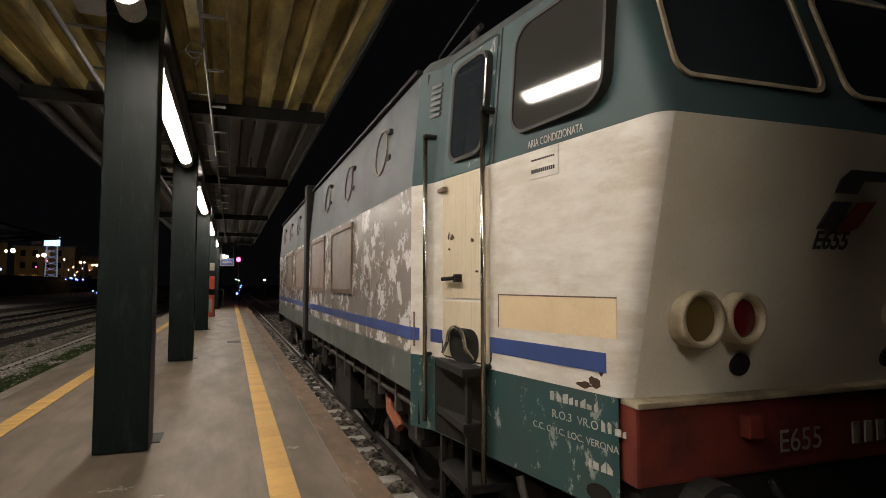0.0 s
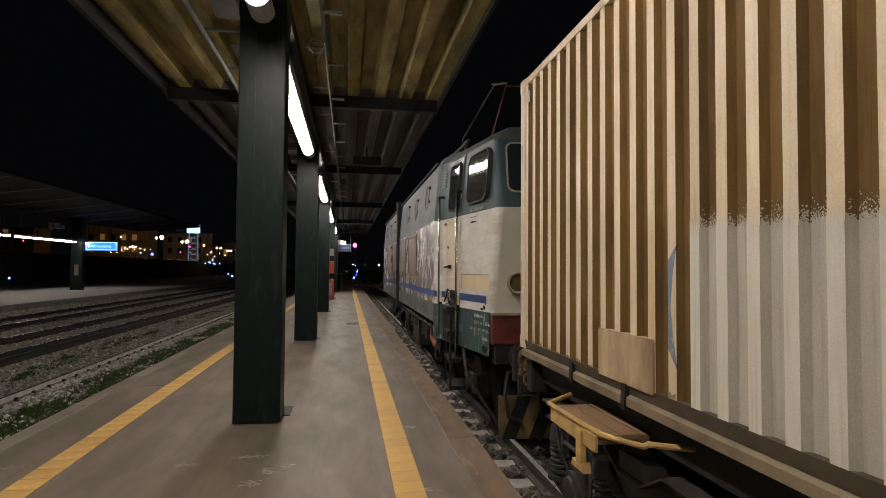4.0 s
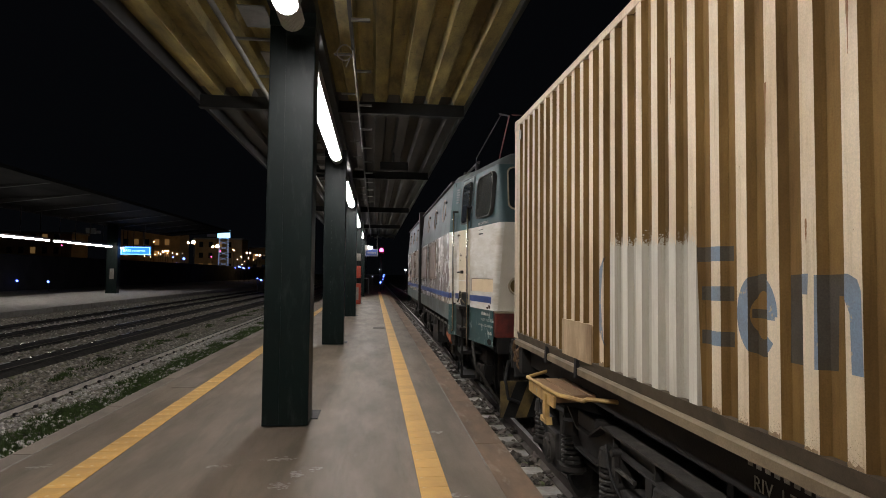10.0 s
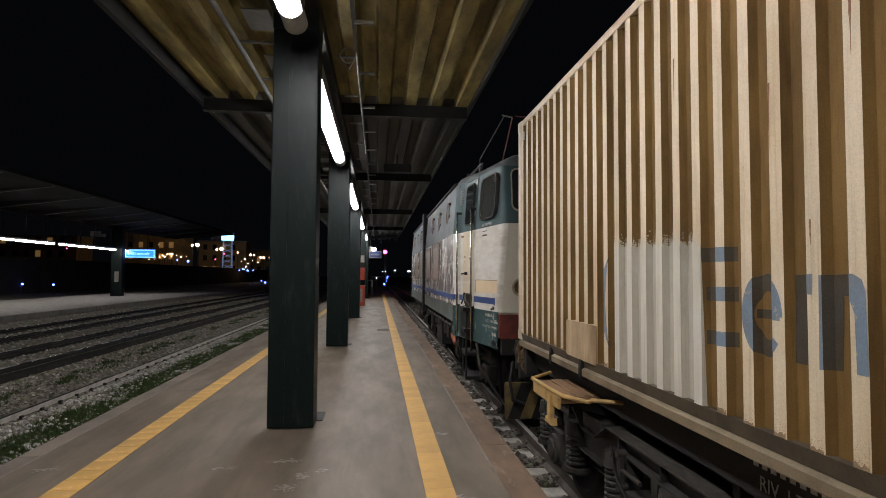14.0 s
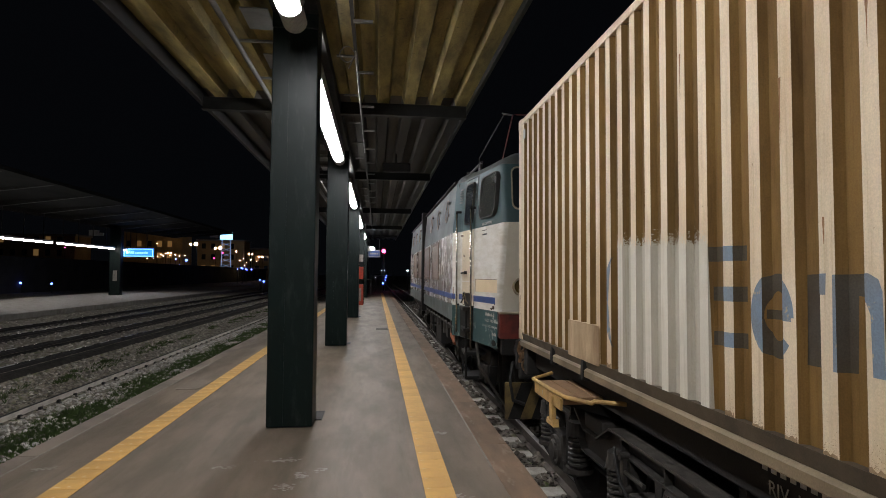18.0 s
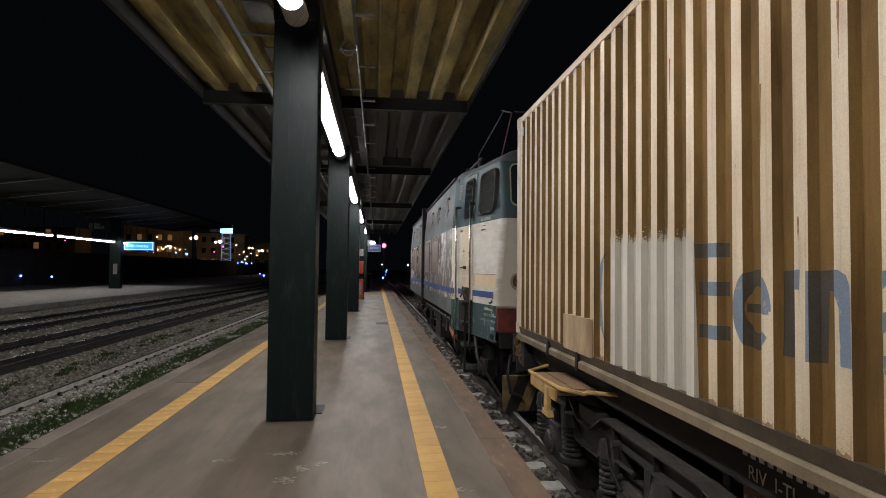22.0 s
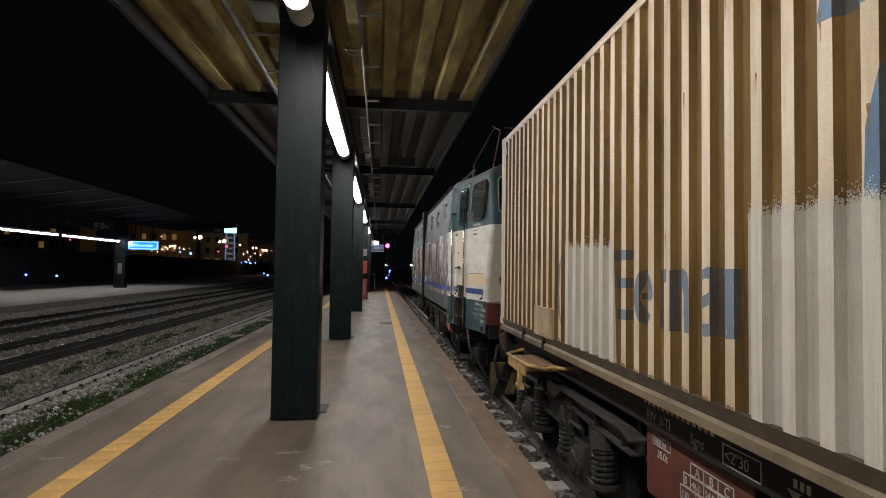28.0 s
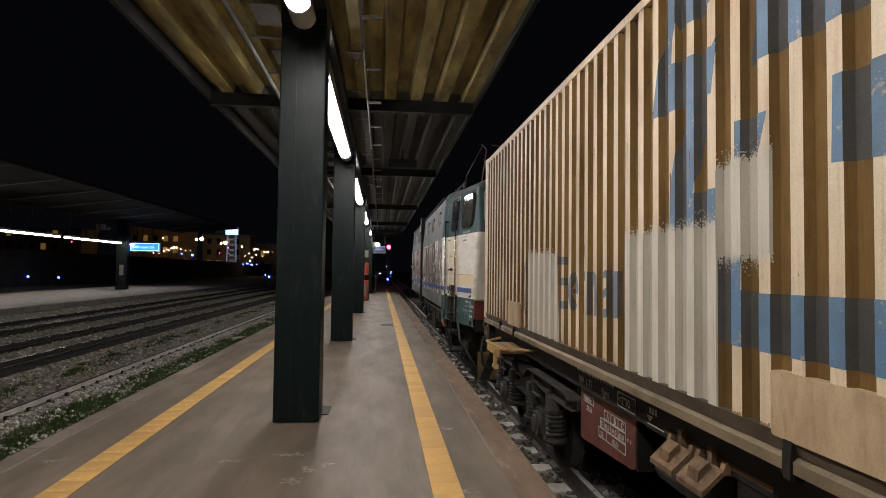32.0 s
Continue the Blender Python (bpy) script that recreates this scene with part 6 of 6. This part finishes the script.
# the lattice is no lamp: its lit look is emission in the material
M_LATTICE = glow("glowing_lattice", (0.35, 0.5, 0.8), 0.25)


def lamp_ball(name, x, y, z, r, mat, label, pole=0.0):
    l = thing(name, x, y, z - pole, label, "light", "distant lights")
    b = B()
    bmesh.ops.create_uvsphere(b, u_segments=12, v_segments=8, radius=r, matrix=Matrix.Translation((x, y, z)))
    part("globe", b, mat, l, smooth=True)
    if pole:
        part("post", rod(B(), (x, y + r, z - pole), (x, y + r, z + r), 0.04, 6), M_STEEL_DARK, l)
    return l


# island platform across the tracks, with its own lamps
far = part("far_platform", box(B(), -23.6, -14.85, 0, 78, -0.75, 0.0), M_CONCRETE, None, "pale concrete island platform across the tracks", category="platform", kind="structure")
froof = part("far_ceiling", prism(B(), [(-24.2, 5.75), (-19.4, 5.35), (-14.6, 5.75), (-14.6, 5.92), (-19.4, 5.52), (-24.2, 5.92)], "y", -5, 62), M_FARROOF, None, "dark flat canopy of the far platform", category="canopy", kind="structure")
for i, y in enumerate(np.arange(2.0, 62, 3.8)):
    part("roof_beam", prism(B(), [(-24.0, 5.72), (-19.4, 5.10), (-14.8, 5.72), (-19.4, 5.34)], "y", y, y + 0.2), M_STEEL_DARK, froof)
for y0, y1 in ((8, 18.5), (19.2, 28.5), (29.2, 38.6), (39.4, 47.2), (49.0, 54.0)):
    l = thing("tube_lamp", -19.9, y0, 3.55, "white tube lamp under the far canopy", "lamp", "far platform lamps")
    part("diffuser", box(B(), -20.0, -19.8, y0, y1, 3.50, 3.60, 0.02), M_FARTUBE, l)
    part("housing", box(B(), -20.06, -19.74, y0, y1, 3.60, 3.70), M_LAMPBODY, l)
    for y in np.arange(y0 + 0.5, y1, 2.0):
        part("hanger", box(B(), -19.92, -19.88, y, y + 0.05, 3.70, 5.40), M_STEEL_DARK, l)
for y in (9.0, 28.6, 47.6):
    p = thing("far_pillar", -20.1, y, 0, "dark steel pillar on the far platform", "pillar", "far platform pillars")
    part("shaft", box(B(), -20.33, -19.53, y, y + 0.5, 0.0, 5.37, 0.02), M_PILLAR, p)
    part("notice", box(B(), -20.05, -19.75, y - 0.03, y, 1.1, 1.9, 0.005), M_CHALK, p, "small pale notices")
fb = thing("camera_box", -20.3, 44.9, 4.75, "small pale box on the far canopy edge", "box")
part("body", box(B(), -20.65, -20.05, 44.9, 45.2, 4.40, 4.80, 0.02), M_LAMPBODY, fb)
part("hanger", box(B(), -20.4, -20.35, 45.03, 45.08, 4.80, 5.44), M_STEEL_DARK, fb)
part("side_box", box(B(), -20.03, -19.70, 44.95, 45.15, 4.40, 4.62, 0.02), M_LAMPBODY, fb)
sign = thing("station_sign", -18.9, 49.4, 3.0, "lit blue station name sign with white lettering and border", "sign")
part("panel", box(B(), -20.05, -17.80, 49.40, 49.55, 3.02, 3.68, 0.01), M_SIGNBLUE, sign, "glowing blue panel")
b = B()
for a in ((-20.02, -17.83, 3.61, 3.65), (-20.02, -17.83, 3.05, 3.09), (-20.02, -19.98, 3.05, 3.65), (-17.87, -17.83, 3.05, 3.65)):
    box(b, a[0], a[1], 49.385, 49.40, a[2], a[3])
part("border", b, M_SIGNWHITE, sign)
mt = Matrix.Translation((-19.88, 49.39, 3.25)) @ Matrix.Rotation(radians(90), 4, "X")
text_part("lettering", "BARI centrale", 0.30, mt, M_SIGNWHITE, sign, "white lettering")
for x in (-19.6, -18.3):
    part("hanger", box(B(), x, x + 0.05, 49.45, 49.5, 3.68, 5.40), M_STEEL_DARK, sign)

# dark wall and parked stock behind, then the lit town
part("backdrop", box(B(), -34, -33.6, -20, 215, -0.7, 3.2), M_DARKWALL, None, "dark wall along the yard", category="wall", kind="structure")
r = random.Random(3)
for i, (x0, x1, y, h, lit) in enumerate(((-98, -72, 150, 10.5, 0.30), (-70, -52, 165, 12.5, 0.55), (-51, -38, 175, 11, 0.5), (-38, -27, 185, 9.0, 0.35))):
    h_ = thing("town_building", (x0 + x1) / 2, y, -0.7, "ochre town building with lit windows at night", "building", "town buildings")
    part("wall", box(B(), x0, x1, y, y + 8, -0.7, h), M_WALLWARM, h_)
    part("cornice", box(B(), x0 - 0.3, x1 + 0.3, y - 0.3, y + 8.3, h, h + 0.4), M_CONCRETE, h_)
    z = 2.6
    while z < h - 1.5:
        x = x0 + 1.2
        while x < x1 - 1.5:
            if r.random() < lit:
                w = part("window", box(B(), x, x + 1.1, y - 0.06, y + 0.05, z, z + 1.5), M_WINLIT, h_)
            else:
                w = part("window", box(B(), x, x + 1.1, y - 0.06, y + 0.05, z, z + 1.5), M_GLASS, h_)
            x += 2.6
        z += 3.1


def at_far(px, py, d):
    """A far place given by its bearing and height, in thousandths of the distance."""
    return px * d / 1000, d, 1.72 + py * d / 1000


# sodium globes at -224 to -197 are added for lamplit foliage and facade
LIGHTS = [(-369, 24, 148, 0.13, M_SODIUM), (-360, 23, 148, 0.09, M_SODIUM), (-353, 27, 148, 0.11, M_SODIUM), (-348, 30, 148, 0.13, M_SODIUM), (-334, 29, 148, 0.09, M_SODIUM), (-326, 30, 148, 0.11, M_SODIUM), (-319, 28, 148, 0.13, M_SODIUM), (-311, 29, 148, 0.09, M_SODIUM), (-224, 21, 148, 0.11, M_SODIUM), (-218, 25, 148, 0.13, M_SODIUM), (-213, 18, 148, 0.09, M_SODIUM), (-206, 23, 148, 0.11, M_SODIUM), (-216, 13, 148, 0.13, M_SODIUM), (-197, 20, 148, 0.09, M_SODIUM), (-227, 7, 118, 0.13, M_NIGHTBLUE), (-219, 8, 118, 0.13, M_NIGHTBLUE), (-212, 6, 118, 0.13, M_NIGHTBLUE),
          (-294, 48, 150, 0.60, M_SODIUM), (-302, 47, 150, 0.35, M_SODIUM), (-256, 42, 150, 0.55, M_SODIUM), (-263, 41, 150, 0.35, M_SODIUM), (-337, 33, 150, 0.25, M_SODIUM), (-341, 32, 150, 0.2, M_SODIUM), (-333, 33, 150, 0.2, M_SODIUM),
          (-209, 32, 150, 0.28, M_SODIUM), (-204, 32, 150, 0.22, M_SODIUM), (-188, 28, 150, 0.28, M_SODIUM), (-193, 28, 150, 0.22, M_SODIUM), (-230, 36, 150, 0.2, M_SODIUM), (-308, 21, 120, 0.3, M_NIGHTBLUE), (-325, 23, 120, 0.18, M_NIGHTBLUE),
          (-319, 13, 120, 0.2, M_NIGHTBLUE), (-221, 9, 120, 0.2, M_NIGHTBLUE), (-214, 7, 120, 0.2, M_NIGHTBLUE), (-205, 7, 120, 0.15, M_NIGHTBLUE), (-185, -13, 60, 0.13, M_NIGHTBLUE), (-191, -10, 60, 0.09, M_NIGHTBLUE),
          (-251, 34, 140, 0.16, M_REDLIGHT), (-265, 25, 140, 0.16, M_REDLIGHT), (-559, -17, 60, 0.14, M_NIGHTBLUE), (-513, -18, 60, 0.14, M_NIGHTBLUE), (-495, 40, 140, 0.16, M_REDLIGHT), (-355, 48, 150, 0.15, M_SODIUM), (-345, 28, 150, 0.15, M_SODIUM),
          (11, -15, 75, 0.17, M_NIGHTBLUE), (16, -5, 85, 0.12, M_NIGHTBLUE), (17, -2, 95, 0.12, M_NIGHTBLUE), (15, -10, 90, 0.08, M_NIGHTBLUE), (9, 7, 130, 0.12, M_COOL), (13, 6, 130, 0.10, M_COOL), (29, 8, 130, 0.08, M_COOL), (-2, -5, 130, 0.07, M_COOL)]
for a, c, d, rad, mat in LIGHTS:
    x, y, z = at_far(a, c, d)
    rad *= 0.45 if mat == M_COOL else 0.75
    lamp_ball("yard_light" if mat == M_NIGHTBLUE else "street_light" if mat == M_SODIUM else "signal_light" if mat == M_REDLIGHT else "distant_light", x, y, z, rad, mat,
              {"blue_white_light": "small blue-white light in the yard", "sodium_light": "warm town light: street lamps and glow added for lit facades", "red_signal_light": "red signal light in the yard", "cool_light": "small white light far off"}[mat.name], z + 0.7)
# signal at the platform end
sg = thing("railway_signal", 1.05, 88, -0.7, "red railway signal on a dark post", "signal")
part("post", rod(B(), (1.05, 88.3, -0.7), (1.05, 88.3, 5.6), 0.09, 10), M_STEEL_DARK, sg)
part("head", box(B(), 0.75, 1.35, 88.1, 88.25, 4.7, 5.7, 0.03), M_BLACK, sg)
b = B()
bmesh.ops.create_uvsphere(b, u_segments=14, v_segments=10, radius=0.30, matrix=Matrix.Translation((1.05, 88.0, 5.2)))
part("lens", b, M_REDLIGHT, sg, smooth=True)
# lattice tower with a lit sign
x, y, z = at_far(-246, 62, 160)
tw = thing("sign_tower", x, y, -0.7, "pale lattice tower carrying a lit blue-white sign", "tower")
part("sign_panel", box(B(), x - 1.6, x + 1.6, y - 0.2, y, z - 1.0, z + 1.0, 0.05), M_SIGNWHITE, tw, "glowing blue-white panel")
b = B()
for s in (-1.3, 1.3):
    rod(b, (x + s, y, -0.7), (x + s * 0.8, y, z - 1.0), 0.12, 8)
for i in range(8):
    rod(b, (x - 1.3, y, 0.5 + i * 1.4), (x + 1.3, y, 1.5 + i * 1.4), 0.06, 6)
    rod(b, (x + 1.3, y, 0.5 + i * 1.4), (x - 1.3, y, 1.5 + i * 1.4), 0.06, 6)
part("lattice", b, M_LATTICE, tw)
part("letters", box(B(), x - 4.2, x - 2.0, y - 0.1, y, z - 0.7, z + 0.5, 0.02), M_DULLBLUE, tw)

# far end of this platform
cab = thing("red_cabinet", -0.95, 33.6, 0, "red and white machine standing by a platform pillar", "cabinet")
part("body", box(B(), -1.15, -0.72, 33.2, 33.6, 0.0, 1.15, 0.02), M_SIGNRED, cab)
part("front_panel", box(B(), -1.08, -0.84, 33.18, 33.2, 0.25, 0.95, 0.005), M_CHALK, cab)
bx = thing("notice_case", -0.95, 33.7, 1.45, "orange-red wall case on a platform pillar", "notice case")
part("case", box(B(), -1.14, -0.74, 33.7, 33.88, 1.45, 2.15, 0.02), M_SIGNRED, bx)
part("plate", box(B(), -1.0, -0.76, 33.8, 33.89, 2.45, 2.85, 0.01), M_CHALK, bx, "small white plate")
bs = thing("platform_sign", -0.3, 44.5, 3.0, "dull blue hanging platform sign", "sign")
part("panel", box(B(), -0.68, 0.28, 44.4, 44.5, 3.0, 3.55, 0.01), M_DULLBLUE, bs)
for a in ((-0.66, 0.26, 3.49, 3.53), (-0.66, 0.26, 3.02, 3.06), (-0.66, -0.62, 3.06, 3.49), (0.22, 0.26, 3.06, 3.49)):
    part("border", box(B(), a[0], a[1], 44.39, 44.40, a[2], a[3]), M_CHALK, bs)
for i in range(5):
    part("bar", box(B(), -0.50 + 0.13 * i, -0.41 + 0.13 * i, 44.39, 44.40, 3.22, 3.34), M_CHALK, bs)
part("clock_box", box(B(), -0.75, -0.38, 44.3, 44.4, 3.45, 3.85, 0.01), M_CHALK, bs)
part("lamp", box(B(), -0.45, -0.15, 44.2, 44.35, 3.58, 3.76, 0.05), M_COOL, bs, "bright oval lamp")
for x in (-0.6, 0.2):
    part("hanger", box(B(), x, x + 0.04, 44.43, 44.47, 3.55, C_Z), M_STEEL_DARK, bs)
fr = thing("barrier_frame", -0.65, 50, 0, "thin pale metal barrier at the platform end", "barrier")
part("frame", pipe(B(), [(-0.85, 50, 0), (-0.85, 50, 1.3), (-0.45, 50, 1.3), (-0.45, 50, 0)], 0.04), M_GALV, fr)
x, y, z = at_far(53, 7, 90)
lb = thing("distant_lamp", x, y, z - 3, "white lamp far along the track", "light")
part("lamp", box(B(), x - 0.14, x + 0.14, y, y + 0.2, z - 0.06, z + 0.06, 0.03), M_COOL, lb)
part("post", rod(B(), (x, y + 0.3, -0.7), (x, y + 0.3, z), 0.06, 8), M_STEEL_DARK, lb)


# ---------------------------------------------------------------- what moves
def motions():
    gap = [(4.1, -1.27), (4.8, -0.92)]          # between the seen stretches
    travel = sorted(TRAVEL + gap)
    for t in (loco, wagon, container):
        x, y, z = t.location
        walk(t, [(s, pose(x - 0.0038 * d, y + d, z)) for s, d in travel])
    for w, r_ in WHEELS:
        x, y, z = w.location
        walk(w, [(s, pose(x, y, z, -math.degrees(d / r_), 0, 0)) for s, d in travel])


motions()
